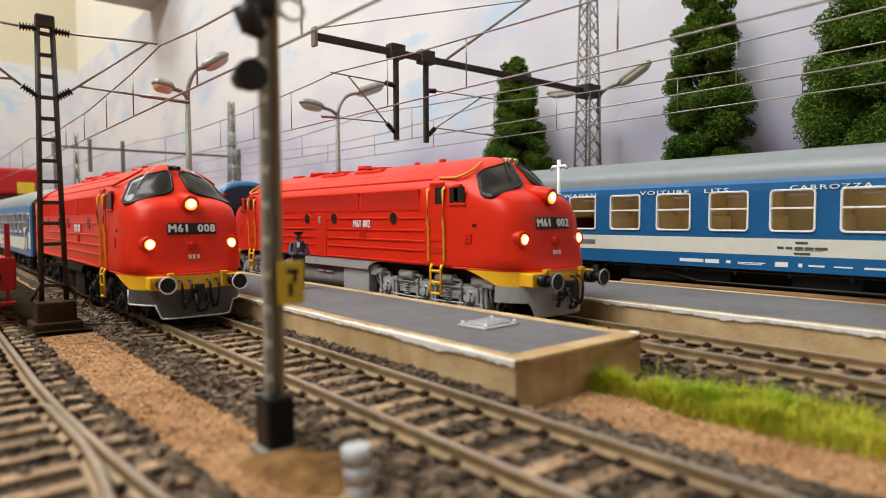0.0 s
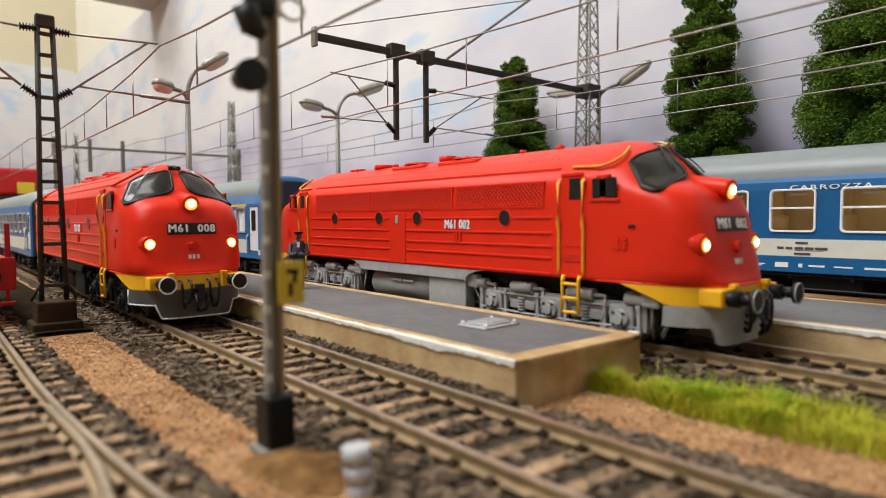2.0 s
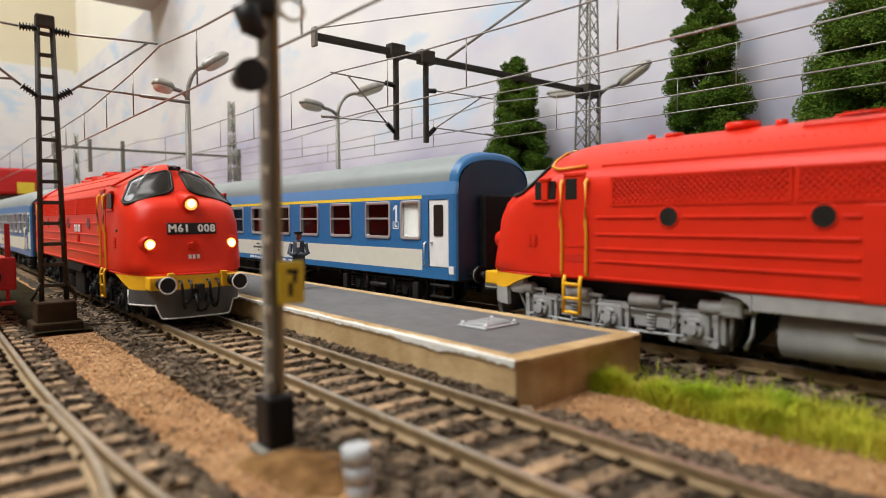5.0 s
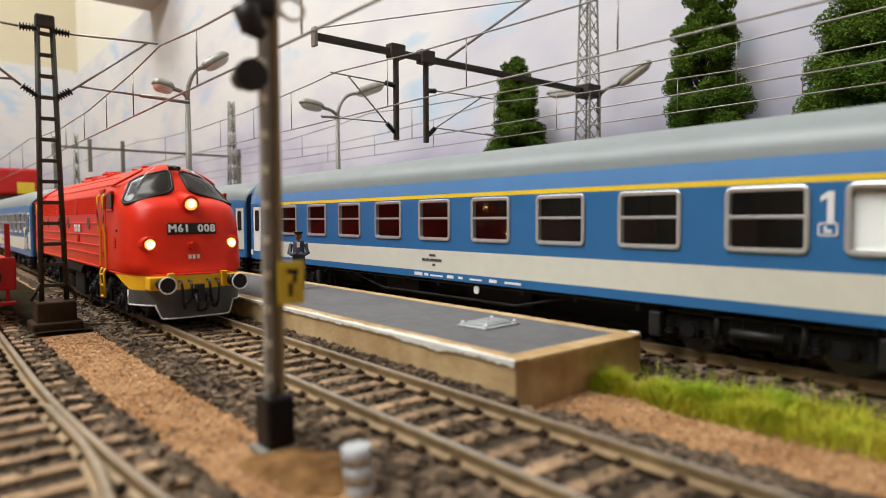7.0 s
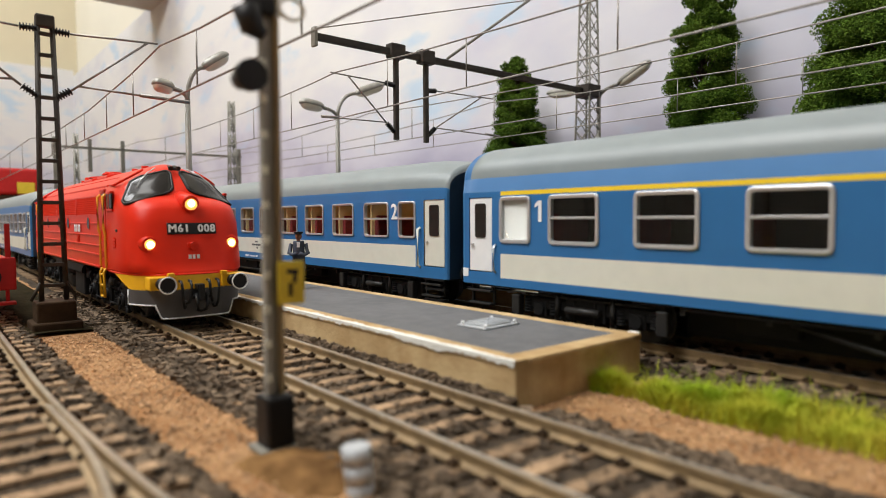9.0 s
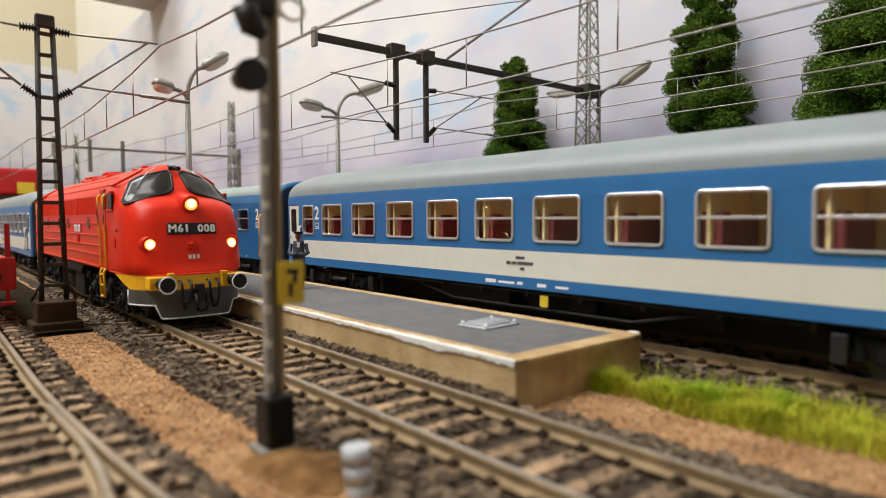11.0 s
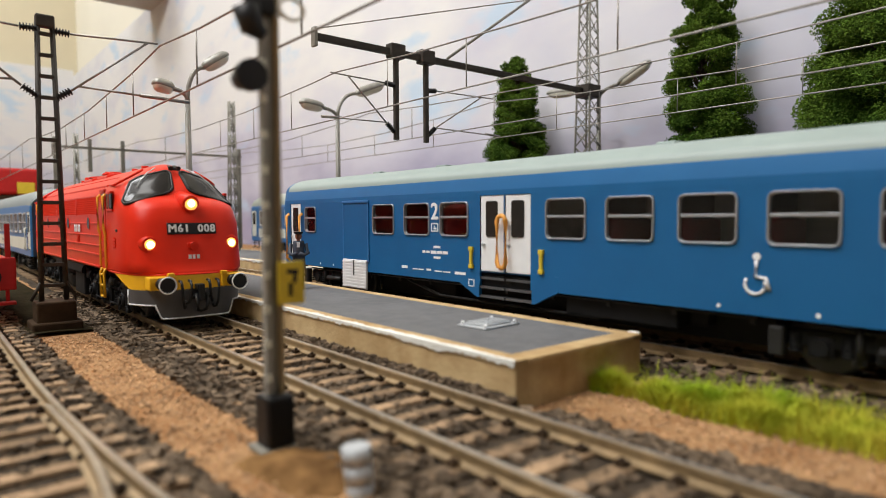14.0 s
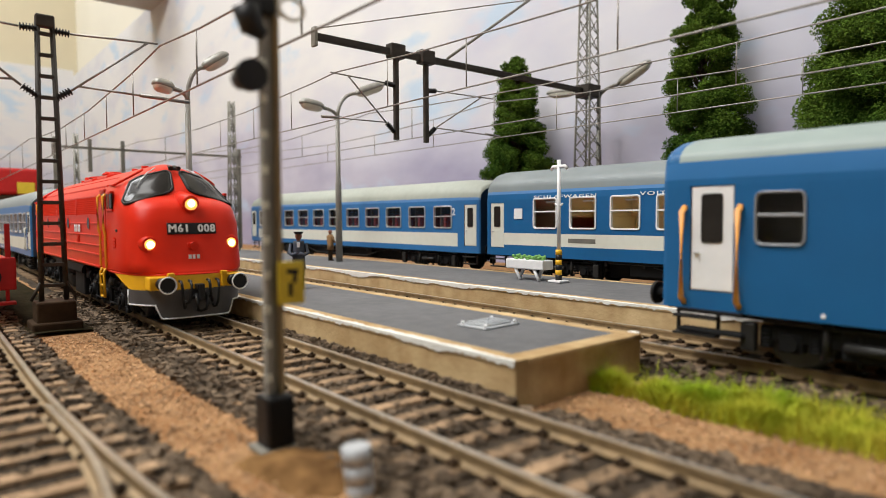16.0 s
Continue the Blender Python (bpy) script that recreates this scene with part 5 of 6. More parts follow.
marks(coach_blue, -28, 17.6, [(-1.5, 2.2, 3.2, 0.7), (-7, 0.6, 1.5, 0.7), (-5, 0.6, 1.5, 0.7), (-2.8, 0.4, 2.6, 1.0), (0.1, 0.5, 2.6, 0.9), (3.0, 0.5, 2.2, 0.9), (-1.4, -1.0, 3.2, 0.7)], WHITE)
marks(coach_blue, -46, 12.4, [(0, 0.4, 3.2, 0.9), (6, 0.3, 2.6, 0.35), (9, 0.3, 2.6, 0.35), (13, 0.3, 2.2, 0.6), (17, 0.2, 3.4, 0.35), (21, 0.2, 3.4, 0.35), (26.5, 0, 4.8, 0.8), (32.4, -1.2, 2.4, 0.25), (32.4, -3.0, 2.4, 0.25), (32.4, -3.0, 0.25, 1.8), (34.6, -3.0, 0.25, 1.8)], WHITE)
part("corner_plate", boxbm(128.2, 130, -16.3, -15.7, 13.0, 16.5), WHITE, coach_blue, "small white corner plate")
for x in (60, 78, 96, -90, -74, -100):
    part("rivet_dot", platebm(0.8, 0.8, 0.35, 0.15), WHITE, coach_blue, m=at(x, -16.15, 11.4))
part("cargo_door", boxbm(-81.8, -65.7, -16.5, -16.0, 13.6, 34.2, 0.2), BLUE_DEEP, coach_blue, "sunken deep blue luggage door")
bm = boxbm(-82.4, -65.1, -16.8, -16.0, 34.4, 35.4, 0.2)
box(bm, -82.4, -81.6, -16.6, -16.0, 13.6, 34.4)
box(bm, -65.9, -65.1, -16.6, -16.0, 13.6, 34.4)
part("cargo_door_frame", bm, BLUE, coach_blue, "blue luggage door frame")
bm = boxbm(-82.0, -66.2, -16.9, -16.2, 3.8, 14.2, 0.2)
for k in range(9):
    box(bm, -82.0, -66.2, -17.15, -16.8, 4.3 + 1.1 * k, 4.8 + 1.1 * k)
box(bm, -74.4, -73.9, -17.3, -16.8, 8.5, 14.0, mat=1)
part("ramp", bm, [WHITE, DGREY], coach_blue, "white ribbed folded loading ramp")
bm = bmesh.new()
for x0, x1, x2 in ((-18, -10.2, -9.2), (19.5, 11.6, 10.6)):
    vs = [(x0, 10.4), (x1, 6.6), (x2, 6.6), (x2, 14.2), (x0, 14.2)]
    fr = [bm.verts.new((x, -16.25, z)) for x, z in vs]
    bk = [bm.verts.new((x, -15.2, z)) for x, z in vs]
    bm.faces.new(fr)
    bm.faces.new(bk[::-1])
    for k in range(5):
        bm.faces.new((fr[k], fr[(k + 1) % 5], bk[(k + 1) % 5], bk[k]))
bmesh.ops.recalc_face_normals(bm, faces=bm.faces)
part("door_skirt", bm, BLUE_DEEP, coach_blue, "lowered blue skirt beside the doors")
for x0, x1 in ((-9.1, 0.4), (1.0, 10.5)):
    for z in (6.6, 9.2, 11.8):
        part("foot_step", boxbm(x0, x1, -15.9, -13.4, z, z + 0.6), DGREY, coach_blue, "dark entrance step")
for x in (-120.5, 120):
    for z in (5.4, 9.4):
        part("foot_step", boxbm(x - 6.6, x + 6.6, -16.6, -14.0, z, z + 0.9, 0.2), SOOT, coach_blue, "black foot step")
for x in (-80, -42, 40):
    part("roof_vent", boxbm(x - 2.6, x + 2.6, -3, 3, 45.0, 46.7, 0.5), ROOF_PALE, coach_blue, "low pale roof ventilator")

# the standing train on the far track
Z_E = (23.2, 36.4)
wins = [(-107.5 + 20.35 * k, -107.5 + 20.35 * k + 13.3, *Z_E, "") for k in range(11)]
dsE = [(-135, -126, 13.9, 35.0, CREAMW, "white coach door"), (126, 135, 13.9, 35.0, CREAMW, "white coach door")]
# lit: glowing lamps added here to brighten the interior
specE = dict(body_label="dark blue body with cream band", inner=PALE_IN, part_mat=PALE_IN, seat_mat=PALE_IN, seat_label="cream bunk", frame_mat=WHITE, frame_label="white rounded window frame", bar=0.06, frame_w=0.65, compartments=[-97.7 + 20.35 * k + 6.7 for k in range(11)], pivot=96, boxes=((-60, -20, 4.5, 13), (0, 20, 4.5, 13), (30, 60, 4.5, 13)), plain_ends=13.6, plain_over=(1,), rim=5, lit=True, roof_top=50.3)
sleeper_coach, _ = coach("sleeping_coach", "dark blue sleeping coach with cream band, standing by the far platform", "coaches of the standing train", at(-82, 90.5, 1.0), 276, [(10.4, 15.4, 0), (15.4, 20.9, 1), (20.9, 38.9, 0), (38.9, 40.2, 4)], [BLUE_DEEP, CREAMW, BLUE, YELLOW, BLUE_LIGHT, ROOF], wins, dsE, 5, 40.2, specE)
for x, txt, wide in ((-90.4, "SCHLAFWAGEN", 33.6), (-36.5, "VOITURE   LITS", 34.2), (11.3, "CARROZZA", 22.6)):
    tx = text_part("lettering", txt, 1.4, WHITE, sleeper_coach, at(x, -16.3, 36.9), "white lettering along the roof edge", 1.2, 0.03)
    xs = [v.co.x for v in tx.data.vertices]
    tx.data.transform(Matrix.Diagonal((wide * MM / (max(xs) - min(xs)), 1, 1, 1)))
# white bars stand for room light reflected at the window tops
for k in range(11):
    part("reflection_bar", boxbm(-107.5 + 20.35 * k + 4.5, -107.5 + 20.35 * k + 9.5, -13, -12, 34.6, 35.2), WHITE, sleeper_coach, "small white bar standing for a reflected light")
marks(sleeper_coach, 3, 16.4, [(-1.0, 2.9, 3.6, 0.7), (-6.4, 1.2, 1.9, 0.75), (-3.8, 1.2, 1.9, 0.75), (-1.2, 1.2, 2.6, 0.75), (1.7, 1.2, 2.6, 0.75), (4.6, 1.2, 3.6, 0.75), (-1.2, 0.85, 8, 0.12), (-1.4, -0.5, 4.8, 0.7)], DGREY)
marks(sleeper_coach, -37, 12.0, [(0, 0, 9, 1.2), (9.6, -0.1, 5, 1.4), (17, 0.1, 1.6, 1.0), (21, 0.5, 9, 0.3), (21, 0, 8, 0.3), (33, -0.2, 4, 1.6), (40, 0, 1.2, 1.2), (43, 0.3, 4.5, 0.6), (50, 0.4, 5, 0.4), (58, 0.3, 8, 0.6)], WHITE)
part("destination_board", boxbm(-119.2, -114.2, -16.5, -16.1, 27.4, 32.2), WHITE, sleeper_coach, "white destination board")
bm = bmesh.new()
box(bm, -88, -74, -16.3, -16.1, 17.2, 19.0)
part("emblem_bars", bm, METAL, sleeper_coach, "faded grey emblem plate")
wins = [(-119 + 22.1 * k, -119 + 22.1 * k + 14.5, 22.8, 34.2, "") for k in range(11)]
dsD = [(126, 135, 13.9, 34.6, CREAMW, "white coach door"), (-135, -126, 13.9, 34.6, CREAMW, "white coach door")]
specD = dict(specB, compartments=[-115 + 22.1 * k for k in range(11)], inner=BROWN_IN, part_mat=BROWN_IN, lit=False, boxes=((-30, -8, 4.0, 13), (10, 36, 4.2, 12)))
coach_far, _ = coach("passenger_coach", "blue and cream coach with pale cream roof, standing", "coaches of the standing train", at(-362, 90.5, 1.0), 274, [(10.4, 13.4, 0), (13.4, 20.3, 1), (20.3, 36.9, 0), (36.9, 38.4, 4)], [BLUE, CREAMW, BLUE, YELLOW, BLUE_LIGHT, ROOF_CREAM], wins, dsD, 5, 38.4, specD)
text_part("class_number", "2", 3.6, WHITE, coach_far, at(118, -16.25, 31), "white class figure", bold=0.06)
tagged(copy_thing(coach_second, at(-287.5 - 250, -74.4, -1.2)), "blue coach coupled behind the standing locomotive", "passenger coach", "coaches of the standing train")


# ---- the room round the model ----
def painted_sky():
    m = bpy.data.materials.new("painted_sky")
    m.use_nodes = True
    nt = m.node_tree
    b = nt.nodes["Principled BSDF"]
    b.inputs["Roughness"].default_value = 0.9
    tc, mp, n1, n2 = (nt.nodes.new(k) for k in ("ShaderNodeTexCoord", "ShaderNodeMapping", "ShaderNodeTexNoise", "ShaderNodeTexNoise"))
    mp.inputs["Scale"].default_value = (5.0, 5.0, 11.0)
    nt.links.new(tc.outputs["Object"], mp.inputs["Vector"])
    for n, s, d in ((n1, 1.0, 5), (n2, 2.6, 4)):
        nt.links.new(mp.outputs[0], n.inputs["Vector"])
        n.inputs["Scale"].default_value, n.inputs["Detail"].default_value = s, d
    sep, mr, add = nt.nodes.new("ShaderNodeSeparateXYZ"), nt.nodes.new("ShaderNodeMapRange"), nt.nodes.new("ShaderNodeMath")
    nt.links.new(tc.outputs["Object"], sep.inputs[0])
    mr.inputs["From Min"].default_value, mr.inputs["From Max"].default_value = 0.02, 0.19
    mr.inputs["To Min"].default_value, mr.inputs["To Max"].default_value = -0.27, 0.2
    nt.links.new(sep.outputs[2], mr.inputs["Value"])
    add.operation = "ADD"
    nt.links.new(mr.outputs[0], add.inputs[0])
    nt.links.new(n1.outputs["Fac"], add.inputs[1])
    ramp = nt.nodes.new("ShaderNodeValToRGB")
    e = ramp.color_ramp.elements
    # low lilac: painted cloud, deepened to hold the trees' shadow as well
    e[0].position, e[0].color = 0.25, (0.34, 0.32, 0.45, 1)
    e[1].position, e[1].color = 0.72, (0.74, 0.73, 0.72, 1)
    x = e.new(0.48)
    x.color = (0.57, 0.56, 0.65, 1)
    nt.links.new(add.outputs[0], ramp.inputs[0])
    r2 = nt.nodes.new("ShaderNodeValToRGB")
    r2.color_ramp.elements[0].position, r2.color_ramp.elements[1].position = 0.58, 0.72
    r2.color_ramp.elements[0].color, r2.color_ramp.elements[1].color = (0, 0, 0, 1), (0.75, 0.75, 0.75, 1)
    nt.links.new(n2.outputs["Fac"], r2.inputs[0])
    mix = nt.nodes.new("ShaderNodeMix")
    mix.data_type = "RGBA"
    nt.links.new(r2.outputs[0], mix.inputs["Factor"])
    nt.links.new(ramp.outputs[0], mix.inputs[6])
    mix.inputs[7].default_value = (0.46, 0.61, 0.76, 1)
    nt.links.new(mix.outputs[2], b.inputs["Base Color"])
    return m


SKY = painted_sky()
tagged(part("backdrop", boxbm(-1960, 1050, 205, 215, -300, 418), SKY), "painted cloudy lilac-white sky backdrop board", "backdrop", kind="structure")
tagged(part("backdrop_end", boxbm(-1972, -1960, -700, 205, -300, 432), SKY), "painted sky board closing the layout's end", "backdrop", kind="structure")
tagged(part("wall_end", boxbm(-2030, -1980, -1600, 218, -900, 1500), BEIGE), "beige room wall behind the layout", "wall", kind="structure")
tagged(part("wall_back", boxbm(-2030, 1400, 218, 260, -900, 1500), CREAM_WALL), "cream room wall behind the backdrop", "wall", kind="structure")
tagged(part("wall_side", boxbm(1400, 1440, -1600, 260, -900, 1500), ROOM), "plain room wall", "wall", kind="structure")
tagged(part("wall_front", boxbm(-2030, 1440, -1640, -1600, -900, 1500), ROOM), "plain room wall", "wall", kind="structure")
tagged(part("ceiling", boxbm(-2030, 1440, -1640, 260, 1500, 1540), ROOM), "white room ceiling", "ceiling", kind="structure")
tagged(part("floor", boxbm(-2030, 1440, -1640, 260, -940, -900), BEIGE), "plain room floor", "floor", kind="structure")
shelf = empty("wall_cabinet", at(-1240, 217, 412), "grey wall cabinet hung over the backdrop", "cabinet")
part("carcass", boxbm(0, 130, -112, 0, 0, 80, 2), ROOM, shelf)
part("underside_panel", boxbm(6, 124, -106, -6, -4, 0, 1), ROOM, shelf, "grey underside panel")


# ---- overhead line ----
def catenary(y, zc, x0, x1, supports, z_s, z_low, drops, label, r=0.28):
    """Contact wire, sagging messenger wire and droppers over one track."""
    c = empty("overhead_line", Matrix(), label, "overhead line", "overhead lines")
    part("contact_wire", tubebm([(x0, y, zc), (x1, y, zc)], r, 6), WIRE, c, "thin dark contact wire")

    def mz(x):
        s = sorted(supports)
        for a, b in zip(s, s[1:]):
            if a <= x <= b:
                u = (x - a) / (b - a)
                return z_low + (z_s - z_low) * (2 * u - 1) ** 2
        return z_s
    xs = sorted({x0, x1} | {x for x in supports if x0 < x < x1} | {x0 + (x1 - x0) * k / 40 for k in range(41)})
    part("messenger_wire", tubebm([(x, y, mz(x)) for x in xs], r, 6), WIRE, c, "sagging messenger wire")
    for x in drops:
        part("dropper", tubebm([(x, y, zc), (x, y, mz(x))], r * 0.85, 5), WIRE, c, "upright dropper wire")
    return c


catenary(-75, 66.8, -1950, 1000, (-520, -217, 80), 85.2, 78.5, [-183, -251, -293, -338, -385, -430, -480, -560, -640, -120, -60], "overhead wires above the near track", 0.3)
catenary(0, 71, -1950, 1000, (-540, -234, 70), 90.5, 85.4, [-196, -152, -275, -318, -365, -420, -470, -95, -40], "overhead wires above the middle track")
catenary(60, 70, -1950, 1000, (-560, -300, 40), 88, 82.6, [-93, -200, -260, -380, -30], "thin overhead wires above the far platform", 0.26)
catenary(90.5, 69.6, -1950, 1000, (-540, -234, 70), 88, 81.5, [-85, -130, -190, -280, -340, -400, -20, 40], "overhead wires above the far track", 0.26)


def insulator(bm, p, q, mat=0):
    p, q = Vector(p), Vector(q)
    d = (q - p).normalized()
    n = 6
    pts, rs = [], []
    for k in range(n):
        for f, r in ((0.05, 0.6), (0.3, 0.65), (0.4, 1.2), (0.65, 1.2), (0.75, 0.65)):
            pts.append(p + (q - p) * ((k + f) / n))
            rs.append(r)
    tube(bm, pts, rs, 12, mat)


# ladder mast beside the near track
mast = empty("catenary_mast", at(-223, -106, -4), "dark brown ladder-type catenary mast on a stone footing", "catenary mast")
part("footing", boxbm(-5.0, 5.0, -5.2, 5.2, -1, 8.4, 0.5), BROWN, mast, "dark brown footing block")
part("plinth", boxbm(-6.4, 6.4, -6.6, 6.6, -2, 2.4, 0.6), BROWN, mast, "wider stained plinth")
for s in (-1, 1):
    part("upright", tubebm([(0, s * 3.3, 8), (0, s * 1.9, 93)], 0.75, 4), MAST, mast, "tapered steel upright")
    bm = bmesh.new()
    tube(bm, [(0, s * 6, 8.6), (0, s * 3.1, 14.5)], 0.5, 6)
    part("gusset", bm, MAST, mast, "foot brace")
for k in range(13):
    z = 13 + k * 6.3
    w = 3.3 - 1.4 * (z - 8) / 85
    part("rung", boxbm(-0.5, 0.5, -w, w, z - 0.5, z + 0.6, 0.1), MAST, mast)
part("cap", boxbm(-1.4, 1.4, -2.5, 2.5, 90.5, 94.2, 0.5), MAST, mast, "dark mast cap")
for s in (-1, 1):
    bm = bmesh.new()
    insulator(bm, (0, s * 1.8, 90), (0, s * 6.6, 89.8))
    part("insulator", bm, BLACK, mast, "ribbed dark insulator")
    bm = bmesh.new()
    insulator(bm, (0, s * 2.2, 69.8), (0, s * 6.4, 72.6))
    part("insulator", bm, BLACK, mast, "ribbed dark insulator")
    bm = bmesh.new()
    tube(bm, [(0, s * 6.6, 89.8), (0, s * 32, 91.2)], 0.35, 6)
    tube(bm, [(0, s * 6.4, 72.6), (0, s * 29, 91.0)], 0.38, 6)
    tube(bm, [(0, s * 8, 74.2), (0, s * 42, 73.0)], 0.35, 6)
    tube(bm, [(0, s * 26, 73.6), (0, s * 42, 73.0)], 0.6, 8)
    part("bracket_arm", bm, WIRE, mast, "thin wire bracket arm")


# cantilever arm over the middle track, carried by a lattice mast
def lattice(parent, x, y, z0, z1, w0, w1, mat, step=9):
    for sx in (-1, 1):
        for sy in (-1, 1):
            part("corner_angle", tubebm([(x + sx * w0, y + sy * w0, z0), (x + sx * w1, y + sy * w1, z1)], 0.62, 4), mat, parent, "lattice corner angle")
    n = int((z1 - z0) / step)
    for k in range(n):
        za, zb = z0 + (z1 - z0) * k / n, z0 + (z1 - z0) * (k + 1) / n
        wa, wb = w0 + (w1 - w0) * k / n, w0 + (w1 - w0) * (k + 1) / n
        bm = bmesh.new()
        for a, b in (((-1, -1), (1, -1)), ((1, -1), (1, 1)), ((1, 1), (-1, 1)), ((-1, 1), (-1, -1))):
            tube(bm, [(x + a[0] * wa, y + a[1] * wa, za), (x + b[0] * wb, y + b[1] * wb, zb)], 0.34, 4)
            tube(bm, [(x + b[0] * wa, y + b[1] * wa, za), (x + a[0] * wb, y + a[1] * wb, zb)], 0.34, 4)
        part("lattice_bay", bm, mat, parent, "crossed lattice bars")


arm = empty("cantilever_mast", Matrix(), "grey lattice mast with a long cantilever arm", "catenary mast")
lattice(arm, -234, 172, -4, 165, 6.6, 3.4, METAL)
part("arm", boxbm(-235.2, -232.8, -9.5, 176, 102.2, 105.2, 0.4), MAST, arm, "long dark horizontal arm")
part("arm_end", boxbm(-235.8, -232.2, -10.4, -9.0, 99.5, 107.5, 0.3), METAL, arm, "pale end plate")
part("clamp", boxbm(-239, -229, 166, 178, 100, 107.5, 0.5), MAST, arm, "dark mast clamp")
part("stay", tubebm([(-234, 62, 106), (-234, 120, 146)], 0.7, 8), METAL, arm, "slanting grey stay rod")
part("stay_wire", tubebm([(-234, -9, 107), (-234, 172, 162)], 0.3, 6), WIRE, arm, "thin stay wire")
for y, s in ((31.3, -1), (48.6, 1)):
    h = part("hanger", boxbm(-235, -233, y - 1.1, y + 1.1, 64.5, 103, 0.3), MAST, arm, "dark hanging post")
    part("hanger_clamp", boxbm(-236.5, -231.5, y - 4, y + 4, 101, 107.4, 0.6), MAST, h)
    bm = bmesh.new()
    insulator(bm, (-234, y + s * 1, 89), (-234, y + s * 6, 89.5))
    insulator(bm, (-234, y + s * 1, 68), (-234, y + s * 5.4, 71.8))
    part("insulator", bm, BLACK, h, "ribbed dark insulator")
    yt = 0 if s < 0 else 90.5
    bm = bmesh.new()
    tube(bm, [(-234, y + s * 6, 89.5), (-234, yt - s * 0.5 - (3 if s < 0 else -3), 90.2)], 0.32, 6)
    tube(bm, [(-234, y + s * 5.4, 71.8), (-234, yt - s * 6, 90)], 0.35, 6)
    tube(bm, [(-234, y + s * 6, 72), (-234, yt + s * 7, 71.4)], 0.3, 6)
    tube(bm, [(-234, yt - s * 3, 71.8), (-234, yt + s * 7, 71.4)], 0.6, 8)
    part("bracket_arm", bm, WIRE, h, "thin wire bracket arm")

for x, y, ztop, w in ((-482, 53, 120, 3.4), (-560, -40, 96, 2.2)):
    fm = empty("lattice_mast", Matrix(), "distant grey-green lattice mast", "catenary mast", "distant masts")
    lattice(fm, x, y, -4, ztop, w, w * 0.5, METAL, 12)
portal = empty("catenary_portal", Matrix(), "distant grey catenary portal across the tracks", "catenary portal")
part("beam", boxbm(-522, -519, -62, 76, 80.5, 82.2, 0.3), METAL, portal, "thin grey cross beam")
for y in (-60, -38, -16, 74):
    part("post", boxbm(-522, -519, y - 1.2, y + 1.2, -5 if y in (-60, 74) else 64, 88, 0.3), METAL, portal, "grey portal post")


# ---- platform lamps ----
def lamp(x, y, z0, zp, arms, label, along_x=False):
    l = empty("street_lamp", at(x, y, z0), label, "street lamp", "platform lamps")
    part("pole", tubebm([(0, 0, 0), (0, 0, (zp - z0) * 0.55), (0, 0, (zp - z0) * 0.56), (0, 0, zp - z0)], 2.0, 12, r2=1.2), LAMP_GREY, l, "tapered grey lamp pole")
    for o, zt in arms:
        def P(u, z):
            return (u, 0, z - z0) if along_x else (0, u, z - z0)
        hd = (8.0 if along_x else 7.0) if o > 0 else 1.2
        pts = []
        for k in range(9):
            t = k / 8
            pts.append(P(o * 0.42 * (1 - math.cos(t * math.pi / 2)), zp + (zt - hd - 0.4 - zp) * math.sin(t * math.pi / 2)))
        pts.append(P(o * 0.5, zt - hd + 0.2))
        a = part("arm", tubebm(pts, 1.05, 8), LAMP_GREY, l, "curved grey lamp arm")
        d = Vector(P(o, zt)) - Vector(P(o * 0.45, zt - hd))
        bm = bmesh.new()
        bmesh.ops.create_uvsphere(bm, u_segments=16, v_segments=10, radius=1)
        for v in bm.verts:
            f = abs(v.co.x) ** 0.6 * (1 if v.co.x > 0 else -1)
            v.co = Vector((f * d.length * 0.62, v.co.y * (3.5 + 0.9 * v.co.x), v.co.z * (3.0 if v.co.z > 0 else 1.4)))
        q = d.to_track_quat("X", "Z").to_matrix().to_4x4()
        bmesh.ops.transform(bm, matrix=Matrix.Translation(Vector(P(o * 0.45, zt - hd)) + d * 0.5) @ q, verts=bm.verts)
        h = part("lamp_head", bm, LAMP_GREY, a, "grey oval lamp head", smooth=True)
        bm = bmesh.new()
        bmesh.ops.create_uvsphere(bm, u_segments=16, v_segments=8, radius=1)
        for v in bm.verts:
            f = abs(v.co.x) ** 0.6 * (1 if v.co.x > 0 else -1)
            v.co = Vector((f * d.length * 0.55, v.co.y * (3.2 + 0.8 * v.co.x), min(v.co.z, 0.2) * 3.0 - 0.5))
        bmesh.ops.transform(bm, matrix=Matrix.Translation(Vector(P(o * 0.45, zt - hd)) + d * 0.5) @ q, verts=bm.verts)
        part("glass", bm, LAMP_GLASS, a, "milky unlit lamp glass", smooth=True)
    return l


lamp(-301, -39.2, 4.2, 84, ((18.5, 107.5), (-14.5, 90.0)), "grey two-armed platform lamp with oval heads, unlit")
lamp(-320, 51.6, 4.0, 87, ((31, 110), (-22.5, 93.5)), "grey two-armed platform lamp with oval heads, unlit")
lamp(-232, 180, -4, 100, ((33, 115), (-38, 109)), "grey two-armed lamp behind the far track", True)

# ---- signal post close to the camera ----
sig = empty("railway_signal", at(-85.6, -98.3, -5.2), "grey signal post with black lamps and yellow number plate", "railway signal")
part("base", boxbm(-2.1, 2.1, -2.1, 2.1, 1.0, 8.6, 0.4), BLACK, sig, "black signal base")
part("foot_plate", boxbm(-2.6, 2.6, -3.2, 2.4, 0.5, 1.2, 0.2), METAL, sig, "grey foot plate")
